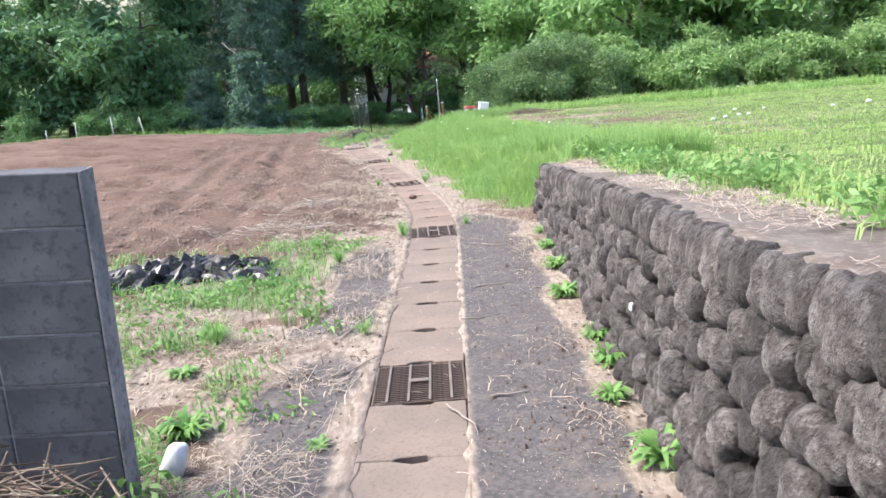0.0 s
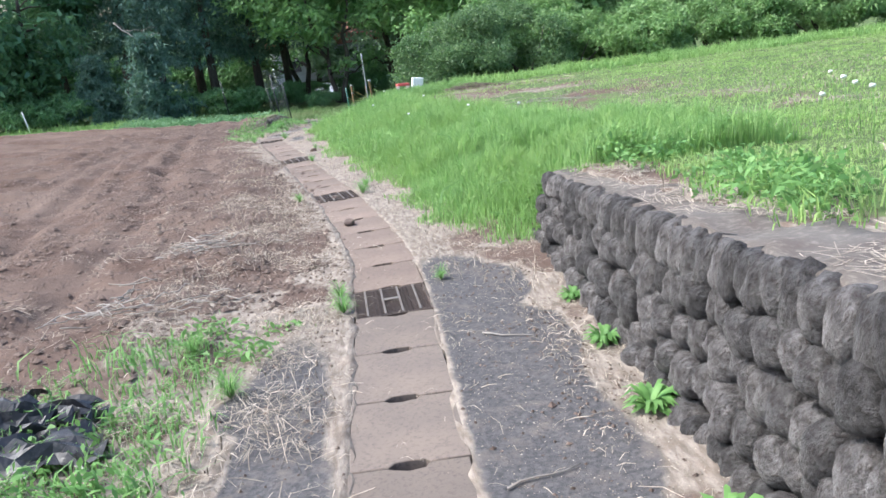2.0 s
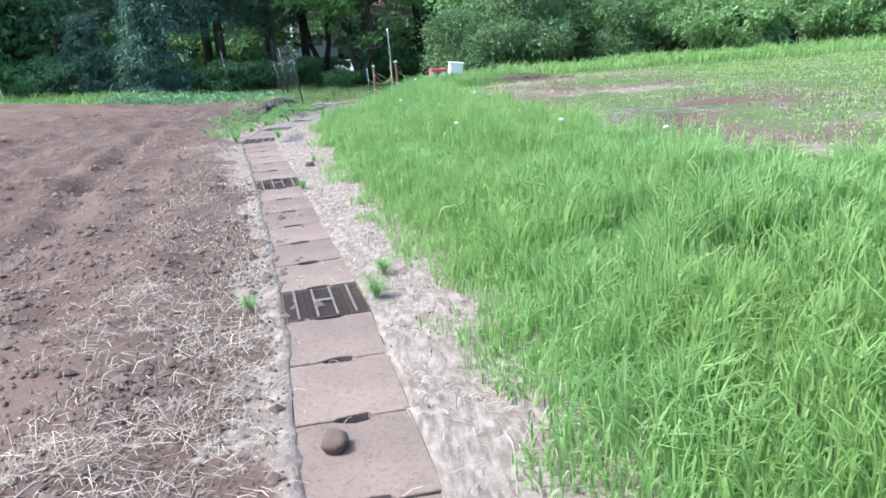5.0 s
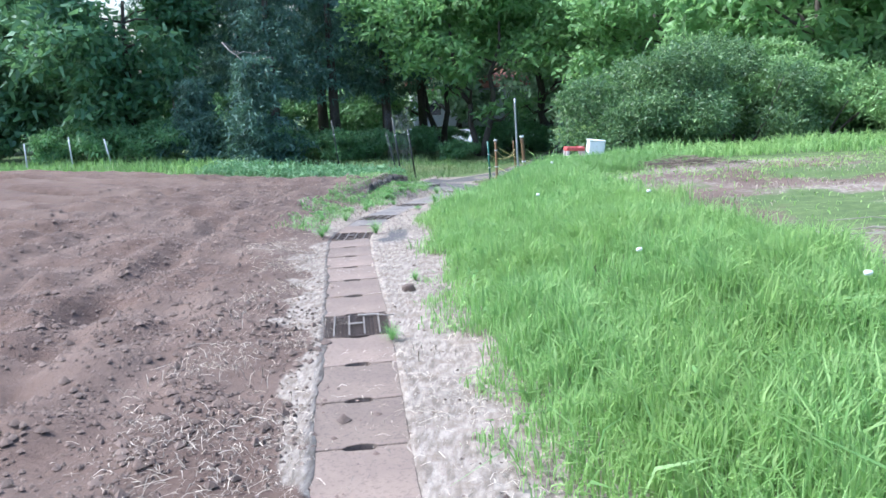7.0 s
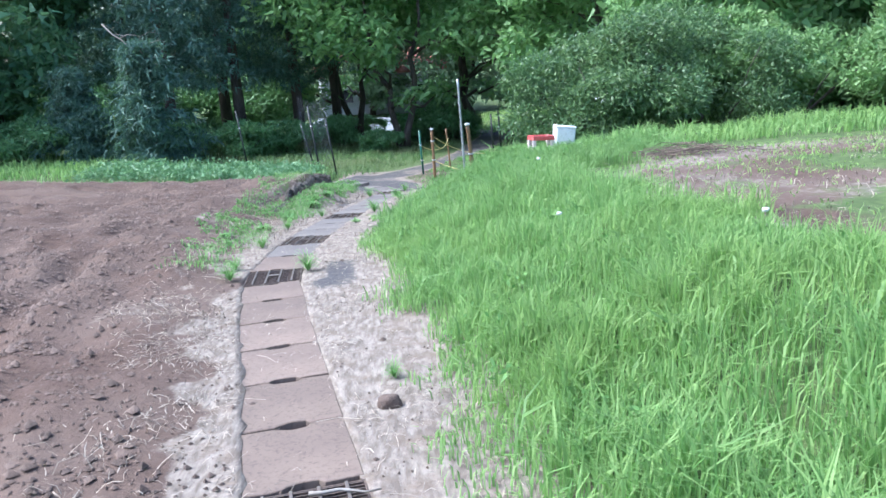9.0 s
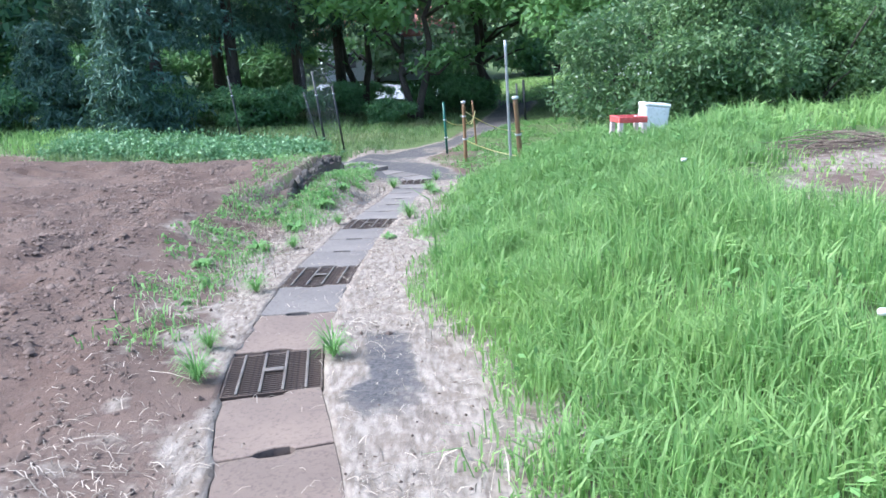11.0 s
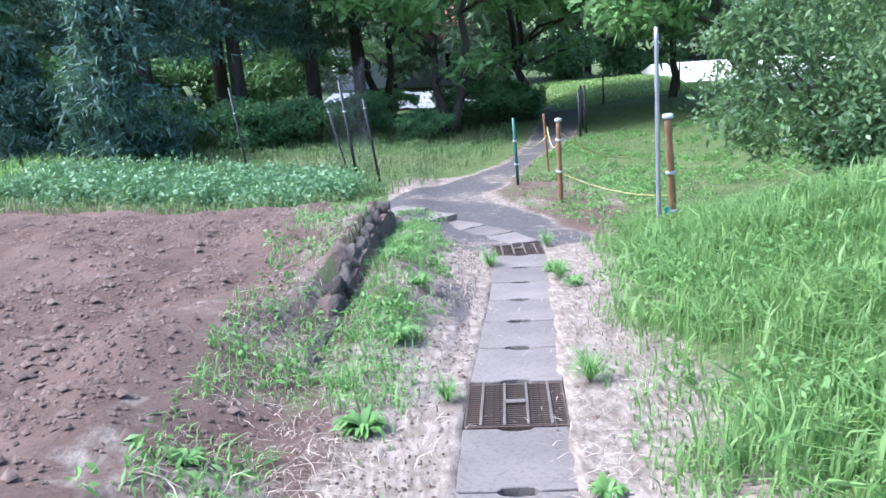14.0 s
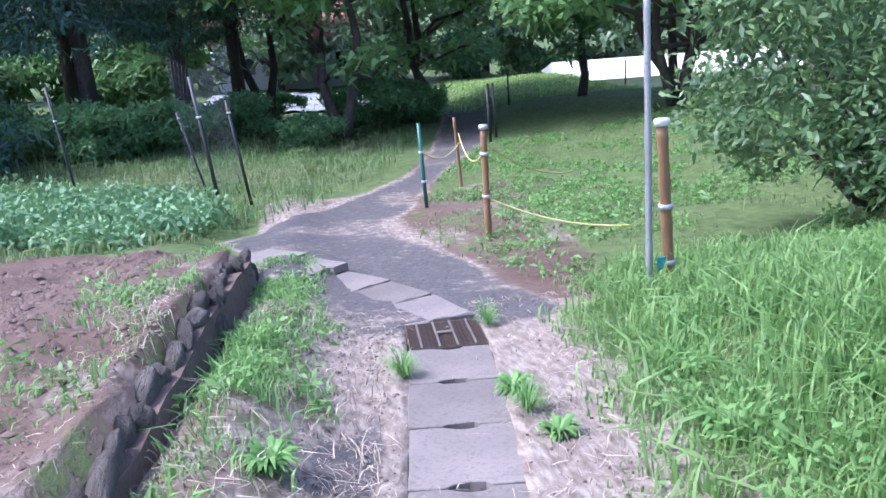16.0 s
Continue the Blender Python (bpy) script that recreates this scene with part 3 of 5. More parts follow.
def grating():
    g = thing("drain_grate", "rusty steel bar grating over the drain", "drain grate", "gratings over the drain")
    w, l = 0.238, HALF - .004
    bar = box_mesh("bar", (2 * w - .012, .008, .034), M["steel"])
    for i in range(21):
        part("bar", bar, g, at=pose(0, -l + .02 + i * (2 * l - .04) / 20, -.012))
    cross = box_mesh("cross_bar", (.014, 2 * l - .01, .012), M["steel_bar"], .002)
    for x in (-.165, -.055, .055, .165):
        part("cross_bar", cross, g, "worn pale cross bar", pose(x, 0, .007))
    side = box_mesh("frame_side", (.010, 2 * l, .044), M["steel"], .002)
    for x in (-w, w):
        part("frame_side", side, g, at=pose(x, 0, -.018))
    endb = box_mesh("frame_end", (2 * w, .010, .044), M["steel"], .002)
    for y in (-l + .005, l - .005):
        part("frame_end", endb, g, at=pose(0, y, -.018))
    part("centre_plate", box_mesh("centre_plate", (.095, .046, .008), M["steel_bar"], .003), g, "small pale maker's plate", pose(0, 0, .016))
    rest = box_mesh("bearer", (.05, 2 * l, .018), M["steel"])
    for x in (-w + .03, w - .03):
        part("bearer", rest, g, at=pose(x, 0, -.051))
    return g


first = grating()
first.matrix_basis = drain_pose(GRATES[0])
for y in GRATES[1:]:
    copy_thing(first, drain_pose(y, 0.0, random.uniform(-1.5, 1.5)))

# ---- retaining wall of round fieldstones beside the path ----
wall_top = along((-8, 1.7), (0, 1.06), (2, .80), (3.6, .61), (5.2, .41), (6.5, .23), (7.5, .09), (9.65, -.19), (12, -.45), soft=.3)


def wall_face(y, f):
    """A point of the wall's face; f runs from its foot to its top."""
    z0, z1 = float(path_z(y)) - .06, float(wall_top(y)) - .02
    x0 = float(right_foot(min(y, 8.9)))
    return Vector((x0 + .17 * f, y, z0 + (z1 - z0) * f))


wall = thing("retaining_wall", "low leaning wall of dark round fieldstones with a rough concrete coping", "wall", kind="structure")
wy = list(np.arange(-8, 9.71, .3)) + [9.72]
bv, bf = [], []
for y in wy:
    x0, x1, zt = float(right_foot(min(y, 8.9))) + .09, float(right_foot(min(y, 8.9))) + .25, float(wall_top(y)) - .05
    bv += [(x0, y, float(path_z(y)) - .2), (x1 - .02, y, zt), (x1 + .3, y, zt), (x1 + .3, y, float(path_z(y)) - .2)]
for i in range(len(wy) - 1):
    for k in range(4):
        bf.append((i * 4 + k, i * 4 + (k + 1) % 4, i * 4 + 4 + (k + 1) % 4, i * 4 + 4 + k))
bf += [(3, 2, 1, 0), tuple(len(bv) - 4 + k for k in range(4))]
part("mortar_core", mesh_from("mortar_core", bv, bf, M["mortar"]), wall, "recessed dark brown mortar")
cvs, cfs = [], []
cyy = np.arange(-8, 9.75, .12)
cols = (-.035, -.02, .06, .18, .32, .43, .46)
for y in cyy:
    for k, c in enumerate(cols):
        x = float(right_foot(min(y, 8.9))) + .19 + c + (.02 * (float(patchy(y, k, .3, 41)) - .5) if k < 2 else .05 * (float(patchy(y, k, .4, 42)) - .5))
        z = float(wall_top(y)) + (-.06 if k in (0, 6) else .0) + .045 * (float(patchy(y * 1.0, c * 3, .16, 43)) - .5) + .012 * (float(patchy(y, c * 5, .07, 44)) - .5)
        cvs.append((x, y, z))
for i in range(len(cyy) - 1):
    for k in range(len(cols) - 1):
        o = i * len(cols) + k
        cfs.append((o, o + 1, o + len(cols) + 1, o + len(cols)))
cfs.append(tuple(range((len(cyy) - 1) * len(cols), len(cyy) * len(cols))))
part("coping", mesh_from("coping", cvs, cfs, M["coping"], True), wall, "weathered concrete coping with dirt on it")


def stone_mesh(seed, sub=3):
    bm = bmesh.new()
    bmesh.ops.create_icosphere(bm, subdivisions=sub, radius=1.0)
    o = Vector((seed * 7.3, seed * 3.1, seed))
    for v in bm.verts:
        c = v.co.copy()
        c = Vector([math.copysign(abs(q) ** 0.8, q) for q in c])
        v.co = c * (1.0 + 0.24 * noise.noise(c * 0.9 + o) + 0.12 * noise.noise(c * 2.2 + o) + 0.04 * noise.noise(c * 5.0 + o))
    for f in bm.faces:
        f.smooth = True
    me = bpy.data.meshes.new("stone")
    bm.to_mesh(me)
    bm.free()
    me.materials.append(M["stone"])
    return me


stones = [stone_mesh(s) for s in range(12)]


def lay_stone(y, f, hw, hh, out, lean=0.0):
    s = new("stone", random.choice(stones))
    s.parent = wall
    s.matrix_basis = Matrix.Translation(wall_face(y, f) + Vector((out, 0, 0))) @ Matrix.Rotation(radians(random.uniform(6, 16)), 4, "Y") @ Matrix.Rotation(radians(lean), 4, "X") @ Matrix.Diagonal((random.uniform(.075, .10), hw, hh, 1))


# an even row of upright stones under the coping, rougher courses below it
y_row = 1.6
while y_row < 9.66:
    w = random.uniform(.10, .165)
    h = float(wall_top(y_row)) - float(path_z(y_row))
    tall = min(.2, .3 * h) * random.uniform(.92, 1.12)
    lay_stone(y_row + w / 2, 1 - .40 * tall / h, w * .49, tall * .57, random.uniform(-.01, .02), random.uniform(-14, 4))
    y_row += w * .97
for k in range(5):
    y_row = 1.55 + .05 * (k % 2)
    while y_row < 9.6:
        w = random.uniform(.085, .155)
        h = float(wall_top(y_row)) - float(path_z(y_row))
        left = h - min(.2, .3 * h) * .8
        n = max(2, min(5, round(left / .155)))
        if k < n:
            f = (k + .5 + random.uniform(-.2, .2)) / n * left / h
            lay_stone(y_row + w / 2, f, w * random.uniform(.42, .54), left / n * random.uniform(.45, .64), random.uniform(-.015, .045), random.uniform(-32, 10))
        y_row += w * .95

# ---- low stone edging that holds the field's far end ----
edging = thing("field_edging", "low dark fieldstone edging holding the tilled field", "wall", kind="structure")
ey = np.arange(27.0, 32.5, .25)
ev, ef = [], []
for y in ey:
    x = float(lwall_x(y))
    z1 = hz(x - .35, y) - .01
    ev += [(x + .02, y, float(path_z(y)) - .2), (x - .05, y, z1 - .10), (x - .3, y, z1 - .10), (x - .3, y, float(path_z(y)) - .2)]
for i in range(len(ey) - 1):
    for k in range(4):
        ef.append((i * 4 + k, i * 4 + (k + 1) % 4, i * 4 + 4 + (k + 1) % 4, i * 4 + 4 + k))
ef += [(3, 2, 1, 0), tuple(len(ev) - 4 + k for k in range(4))]
part("earth_core", mesh_from("earth_core", ev, ef, M["clod"]), edging, "earthy core")
y = 26.9
while y < 32.45:
    x = float(lwall_x(y))
    z1, z0 = hz(x - .35, y), hz(x + .22, y)
    w = random.uniform(.13, .32)
    n = 2 if z1 - z0 > .2 else 1
    for k in range(n):
        s = new("stone", random.choice(stones))
        s.parent = edging
        s.material_slots[0].link = "OBJECT"
        s.material_slots[0].material = M["edge_stone"]
        hh = (z1 - z0 + .06) / n * random.uniform(.4, .72)
        s.matrix_basis = pose(x + random.uniform(-.06, .03) - .08 - .04 * k, y + w / 2 + random.uniform(-.04, .04), z0 - .06 + (k + .45) * (z1 - z0 + .02) / n, random.uniform(-8, 8), random.uniform(4, 20), random.uniform(-15, 15)) @ Matrix.Diagonal((random.uniform(.04, .06), w * .6, hh * .8, 1))
    y += w

# ---- block wall end beside the path ----
bw = thing("block_wall", "dark weathered concrete block wall end with pale edge", "wall", kind="structure")
BX, BY, BZ = -1.295, 2.84, -.29
for k in range(7):
    for i in range(4):
        o = part("block", box_mesh("block", (.394, .118, .194), M["block"], .006), bw)
        o.matrix_basis = pose(BX - .2 - .4 * i, BY + .06, BZ + .1 + .2 * k)
part("joint_mortar", box_mesh("joint_mortar", (1.58, .108, 1.39), M["block_cap"], 0, (BX - .8, BY + .06, BZ + .697)), bw, "pale mortar joints")
part("end_render", box_mesh("end_render", (.012, .116, 1.396), M["block_cap"], .004, (BX + .004, BY + .06, BZ + .7)), bw, "pale rendered end face")
bw.matrix_basis = Matrix.Translation((BX, BY, -.2)) @ Matrix.Rotation(radians(2.2), 4, "Y") @ Matrix.Translation((-BX, -BY, .2))


# ---- foliage ----
def leaf_cloud(r, centres, spread, per, length, width, droop=0.3, up=0.4, plain=False):
    """Leaves scattered round clump centres: arrays for strips()."""
    n = len(centres) * per
    c = np.repeat(centres, per, axis=0)
    sp = np.repeat(np.broadcast_to(spread, (len(centres), 3)), per, axis=0) if np.ndim(spread) else np.full((n, 3), spread)
    p = c + r.normal(0, 1, (n, 3)) * sp * 0.55
    d = unit(r.normal(0, 1, (n, 3)) + np.array([0, 0, up]) + 0.6 * unit(p - c))
    d[:, 2] -= droop * r.random(n)
    d = unit(d)
    ln = length * r.uniform(.6, 1.3, n)
    mid = p + d * (ln * .5)[:, None]
    tip = p + d * ln[:, None] + np.array([0, 0, -1]) * (ln * droop * .5)[:, None]
    w = width * r.uniform(.6, 1.3, n)
    side = unit(np.cross(d, unit(r.normal(0, 1, (n, 3)) + np.array([0, 0, .8]))))
    if plain:
        return np.stack([p, tip], 1), np.stack([w, w * .35], 1), side
    return np.stack([p, mid, tip], 1), np.stack([w * .15, w, w * .08], 1), side


def crown_clumps(r, n, centre, radii, hollow=0.45, lobes=15):
    """Clump centres on a crown built of uneven lobes, with gaps between them."""
    v = unit(r.normal(0, 1, (lobes, 3)) + np.array([0, 0, .15]))
    lc = v * r.uniform(.45, .78, (lobes, 1))
    lr = r.uniform(.26, .46, lobes)
    k = r.integers(0, lobes, n)
    w = unit(r.normal(0, 1, (n, 3)) + .5 * v[k] + np.array([0, 0, .25]))
    p = lc[k] + w * (lr[k] * (hollow + (1 - hollow) * r.random(n) ** .5))[:, None] * np.array([1, 1, .8])
    return np.array(centre) + p * np.array(radii)


def bent(r, a, b, wobble, k=6):
    t = np.linspace(0, 1, k)[:, None]
    p = np.array(a) * (1 - t) + np.array(b) * t
    p[1:-1] += r.normal(0, wobble, (k - 2, 3))
    return p


def broad_tree(seed, tall, spread, stems, leaf, low, clumps=420, per=26, size=.3, lean=0.0):
    r = np.random.default_rng(seed)
    tree = thing("tree", "leafy broadleaf tree with a forked dark trunk", "tree")
    limbs = []
    for s in range(stems):
        a = 2 * np.pi * s / max(stems, 1) + r.uniform(-.4, .4)
        out = (0.12 if stems == 1 else .32) * tall * r.uniform(.5, 1)
        top = np.array([np.cos(a) * out * .6 + lean, np.sin(a) * out * .6, tall * .62])
        p = bent(r, (np.cos(a) * .14 * (stems > 1), np.sin(a) * .14 * (stems > 1), -.15), top, .12, 8)
        rad = np.linspace(.2 if stems == 1 else .15, .05, 8) * tall / 9
        part("trunk", tubes("trunk", [(p, rad)], M["bark"], 9), tree)
        for b in range(5):
            i = r.integers(2, 7)
            a2 = r.uniform(0, 2 * np.pi)
            e = p[i] + np.array([np.cos(a2), np.sin(a2), r.uniform(.1, .7)]) * spread * r.uniform(.45, .8)
            limbs.append((bent(r, p[i], e, .12), np.linspace(rad[i] * .6, .012, 6)))
    for q in limbs:
        part("limb", tubes("limb", [q], M["bark"], 6), tree)
    c = crown_clumps(r, clumps, (lean * .7, 0, low + (tall - low) * .5), (spread, spread, (tall - low) * .55))
    c = np.concatenate([c, np.concatenate([q[0][3:] for q in limbs])])
    part("crown", strips("crown", *leaf_cloud(r, c, (.55, .55, .28), per, size, size * .55, .35, plain=True), leaf), tree)
    return tree


def conifer(seed, tall, spread, low=1.0, rows=17):
    r = np.random.default_rng(seed)
    tree = thing("conifer_tree", "dark green conifer with a straight trunk and drooping boughs", "tree")
    part("trunk", tubes("trunk", [(bent(r, (0, 0, -.15), (0, 0, tall), .03, 8), np.linspace(.2, .02, 8) * tall / 10)], M["bark"], 8), tree)
    cl = []
    for i in range(rows):
        f = i / rows
        z = low + (tall - low) * f
        reach = spread * (1 - f) ** .7 * r.uniform(.8, 1.1) + .2
        for k in range(7):
            a = r.uniform(0, 2 * np.pi)
            L = reach * r.uniform(.7, 1.1)
            for s in np.linspace(.25, 1, 5):
                cl.append((np.cos(a) * L * s, np.sin(a) * L * s, z - .25 * L * s * s + .1))
    part("crown", strips("crown", *leaf_cloud(r, np.array(cl), (.36, .36, .15), 27, .19, .06, .5, .0, plain=True), M["leaf_dark"]), tree)
    return tree


def bush(seed, radii, leaf, clumps, per, size, label, stems=7, plain=True):
    r = np.random.default_rng(seed)
    b = thing("bush", label, "bush")
    for s in range(stems):
        a = r.uniform(0, 2 * np.pi)
        e = (np.cos(a) * radii[0] * .75, np.sin(a) * radii[1] * .75, radii[2] * r.uniform(.5, 1.6))
        p = bent(r, (np.cos(a) * .15, np.sin(a) * .15, -.1), e, .1)
        part("stem", tubes("stem", [(p, np.linspace(.045, .008, 6))], M["bark"], 5), b)
    c = crown_clumps(r, clumps, (0, 0, radii[2] * .98), radii, .5)
    c = c[c[:, 2] > .12]
    part("crown", strips("crown", *leaf_cloud(r, c, (.2, .2, .16), per, size, size * .42, .25, .3, plain=plain), leaf), b)
    return b


def put(ob, x, y, scale=1.0, turn=0.0, tilt=0.0, dz=0.0):
    return Matrix.Translation((x, y, hz(x, y) + dz)) @ Matrix.Rotation(radians(tilt), 4, "X") @ Matrix.Rotation(radians(turn), 4, "Z") @ Matrix.Scale(scale, 4)


def plant_all(proto, spots, label=None):
    proto.matrix_basis = put(proto, *spots[0])
    for s in spots[1:]:
        c = copy_thing(proto, Matrix.Identity(4))
        c.matrix_basis = put(proto, *s)
        if label:
            tagged(c, label)


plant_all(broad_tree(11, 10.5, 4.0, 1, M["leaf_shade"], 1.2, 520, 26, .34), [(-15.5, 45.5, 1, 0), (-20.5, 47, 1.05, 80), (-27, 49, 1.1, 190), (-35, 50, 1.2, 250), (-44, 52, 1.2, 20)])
plant_all(conifer(12, 12, 2.3, 2.9), [(-9.5, 46.5, 1, 0), (-7.3, 48.5, 1.1, 60), (-11.5, 49, 1.15, 130), (-5.3, 51, 1.1, 200), (-8.8, 53, 1.2, 20), (-13, 54, 1.2, 75), (-4, 56, 1.1, 150), (-17, 55, 1.2, 10), (-24, 56, 1.25, 50), (-31, 58, 1.3, 95)])
plant_all(conifer(13, 4.2, 1.6, .3, 11), [(-9.2, 43.0, 1, 0), (-11.8, 43.4, .8, 70)])
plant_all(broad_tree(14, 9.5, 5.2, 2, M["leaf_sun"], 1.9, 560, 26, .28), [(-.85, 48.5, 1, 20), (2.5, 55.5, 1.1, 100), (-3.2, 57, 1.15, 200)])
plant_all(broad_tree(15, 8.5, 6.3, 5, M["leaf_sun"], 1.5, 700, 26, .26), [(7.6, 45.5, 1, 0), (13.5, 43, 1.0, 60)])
plant_all(broad_tree(16, 7.5, 3.6, 1, M["leaf_mid"], 1.5, 380, 24, .26), [(7.5, 52.5, 1, 0), (15, 49, 1.2, 180)])
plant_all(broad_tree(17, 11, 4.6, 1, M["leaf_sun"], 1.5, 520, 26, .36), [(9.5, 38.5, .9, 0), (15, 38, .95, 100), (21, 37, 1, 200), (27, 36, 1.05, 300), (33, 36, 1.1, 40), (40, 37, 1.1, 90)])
plant_all(broad_tree(18, 9, 4.2, 1, M["leaf_grey"], .8, 340, 22, .42), [(4, 74, 1.1, 0), (-3, 76, 1.2, 50), (10, 78, 1.3, 100), (17, 76, 1.2, 150), (24, 74, 1.3, 200), (-10, 76, 1.3, 250), (31, 66, 1.3, 20), (36, 56, 1.3, 70), (40, 46, 1.2, 140), (-20, 74, 1.4, 280), (-38, 70, 1.4, 40)])
plant_all(broad_tree(19, 10, 4.2, 1, M["leaf_mid"], 1.0, 220, 22, .5), [(-14, -14, 1, 0), (8, -18, 1.1, 90), (32, 14, 1.0, 310)])
# hedge beyond the upper field
plant_all(bush(21, (2.1, 1.7, 1.5), M["leaf_bush"], 1500, 27, .092, "dense dark glossy shrub with arching twigs and paler tips", 16, False), [(3.35, 32.1, 1.05, 0), (5.9, 33.2, 1.1, 120)])
plant_all(bush(22, (2.5, 1.9, 1.3), M["leaf_bright"], 560, 26, .15, "broad bright green hedge shrub at the field edge"), [(7.6, 33.2, 1, 0), (10.8, 32.9, 1.02, 75), (13.9, 32.6, .98, 160), (17.2, 32.4, 1.05, 220), (20.5, 32.0, 1.0, 300), (24, 31.6, 1.1, 20), (28, 31, 1.1, 90)])
plant_all(bush(23, (2.6, 2.0, 2.0), M["leaf_bright"], 500, 24, .19, "tall young green shrub behind the hedge"), [(6.6, 36.3, 1, 0), (11.5, 35.8, .95, 60), (18, 35.3, 1.0, 100)])
plant_all(bush(24, (1.6, 1.2, .8), M["leaf_mid"], 260, 24, .16, "low leafy undergrowth shrub below the trees"), [(.2, 50.5, 1, 0), (-1.8, 46.6, .6, 50), (-9, 45.2, .9, 110), (-11.5, 44.8, 1, 170), (-5.2, 46.8, .8, 30), (-15.5, 44, 1.1, 300), (1.6, 52, .9, 130), (-13.5, 43.5, 1.1, 20), (-17.5, 44.3, 1.1, 70), (-22, 45.5, 1.1, 120), (-6.8, 45.5, .9, 200), (-3.6, 49, .8, 250), (3.2, 74, 1.7, 20), (11.5, 36.5, 1.6, 40), (-2.8, 58.5, .7, 40), (-.3, 59.5, .55, 140), (9.2, 35.6, 1.4, 140), (8.4, 76, 1.8, 70), (13, 78, 1.8, 120), (-27, 46.5, 1.2, 10), (-33, 47, 1.2, 60), (-8, 59, 2.2, 10), (-13, 59, 2.4, 70), (-19, 59, 2.4, 130), (-25, 60, 2.4, 200), (-32, 60, 2.4, 280), (-40, 58, 2.4, 40)])


# ---- grass and litter (past counting) ----
def scatter(r, n, x0, x1, y0, y1, density):
    """Random spots kept by a density between 0 and 1."""
    x, y = r.uniform(x0, x1, n), r.uniform(y0, y1, n)
    keep = r.random(n) < density(x, y)
    return x[keep], y[keep]


def blades(name, x, y, r, length, width, material, label, lean=.5, category="grass", shorten=None):
    """Arching grass blades in tufts of uneven height."""
    n = len(x)
    z = height(x, y)
    tuft = .55 + .9 * patchy(x, y, .22, 71) * (.5 + patchy(x, y, .9, 72))
    a = r.uniform(0, 2 * np.pi, n) * .85 + 2 * np.pi * patchy(x, y, .15, 73)
    ln = length * r.uniform(.45, 1.2, n) * tuft
    if shorten:
        ln = ln * shorten(x, y)
    d = np.stack([np.cos(a), np.sin(a), np.zeros(n)], 1)
    k = np.clip(lean * r.uniform(.15, 1.5, n), 0, 1.5)
    rows = [np.stack([x, y, z - .01], 1)]
    for f, out, rise in ((.5, .2, .52), (1.0, .80, .80)):
        rows.append(rows[0] + d * (ln * k * out)[:, None] + np.array([0, 0, 1]) * (ln * (rise - .28 * k * f * f))[:, None])
    w = width * r.uniform(.55, 1.35, n)
    side = unit(np.stack([-d[:, 1], d[:, 0], r.normal(0, .3, n)], 1))
    ob = new(name, strips(name, np.stack(rows, 1), np.stack([w * .85, w, w * .1], 1), side, material))
    return tagged(ob, label, category, kind="stuff")


def bank(x, y):
    f = right_foot(y)
    rag = (patchy(x, y, .4, 51) - .5) * .5
    d = np.clip((x - f + np.where(y > 9.45, .16, -.12) + rag) / .4, 0, 1) * np.clip((bare_edge(y) - x) / .7 + .5 + (patchy(x, y, .7, 52) - .5) * 2, 0, 1)
    d = d * np.where(y < 9.45, np.clip((x - f - .47 + 1.3 * rag) / .3, 0, 1), 1)
    gaps = step((y - 24) / 4) * np.clip(1 - (x - f) / 1.15, 0, 1)
    return d * (1 - step((y - 30.5) / 1.5)) * (.35 + .65 * step((patchy(x, y, .6, 53) - .12) / .3)) * (1 - .45 * gaps * step((patchy(x, y, .45, 67) - .42) / .2))


r = np.random.default_rng(31)
x, y = scatter(r, 195000, -1.4, 3.2, 9.3, 24.5, lambda a, b: bank(a, b) * (1 - step((b - 22) / 2.5)))
blades("bank_grass", x, y, r, .33, .0085, M["grass"], "lush bright green grass on the bank beside the path", .55, shorten=lambda a, b: np.clip(.45 + (a - right_foot(b)) / .8, .4, 1))
x, y = scatter(r, 90000, -1.4, 3.2, 21.5, 31.5, lambda a, b: bank(a, b) * step((b - 22) / 2.5))
blades("coarse_grass", x, y, r, .25, .010, M["tall_grass"], "coarse deep green grass on the bank's far end", .65, shorten=lambda a, b: np.clip(.45 + (a - right_foot(b)) / .8, .4, 1))
x, y = scatter(r, 12000, -1.2, 3.0, 9.8, 30.5, lambda a, b: bank(a, b) * (patchy(a, b, .7, 66) > .45) * (.2 + .8 * step((b - 22) / 3)))
blades("broad_grass", x, y, r, .34, .015, M["tall_grass"], "long broad drooping grass blades on the bank", .95)
x, y = scatter(r, 90000, 1.3, 11, 2.0, 13.5, bank)
blades("terrace_grass", x, y, r, .17, .008, M["meadow"], "short bright yellow-green meadow grass on the upper field", .8, shorten=lambda a, b: .42 + .58 * np.exp(-((a - right_foot(b) - .75) / .45) ** 2) * (.4 + patchy(a, b, .5, 83)))
x, y = scatter(r, 80000, 1.2, 22, 11.0, 28, lambda a, b: np.clip((a - bare_edge(b)) * 2, 0, 1) * np.maximum(.12 + .6 * step((patchy(a, b, 1.7, 54) - .35) / .4), .9 * step((a - 3.5) / 4)))
blades("field_grass", x, y, r, .085, .014, M["meadow"], "thin patchy grass on the upper field", .9)
x, y = scatter(r, 20000, 2.0, 26, 27.2, 31.3, lambda a, b: .4 + .6 * step((patchy(a, b, .5, 55) - .2) / .3))
blades("hedge_grass", x, y, r, .34, .022, M["grass"], "tall green grass and weeds before the hedge", .7)
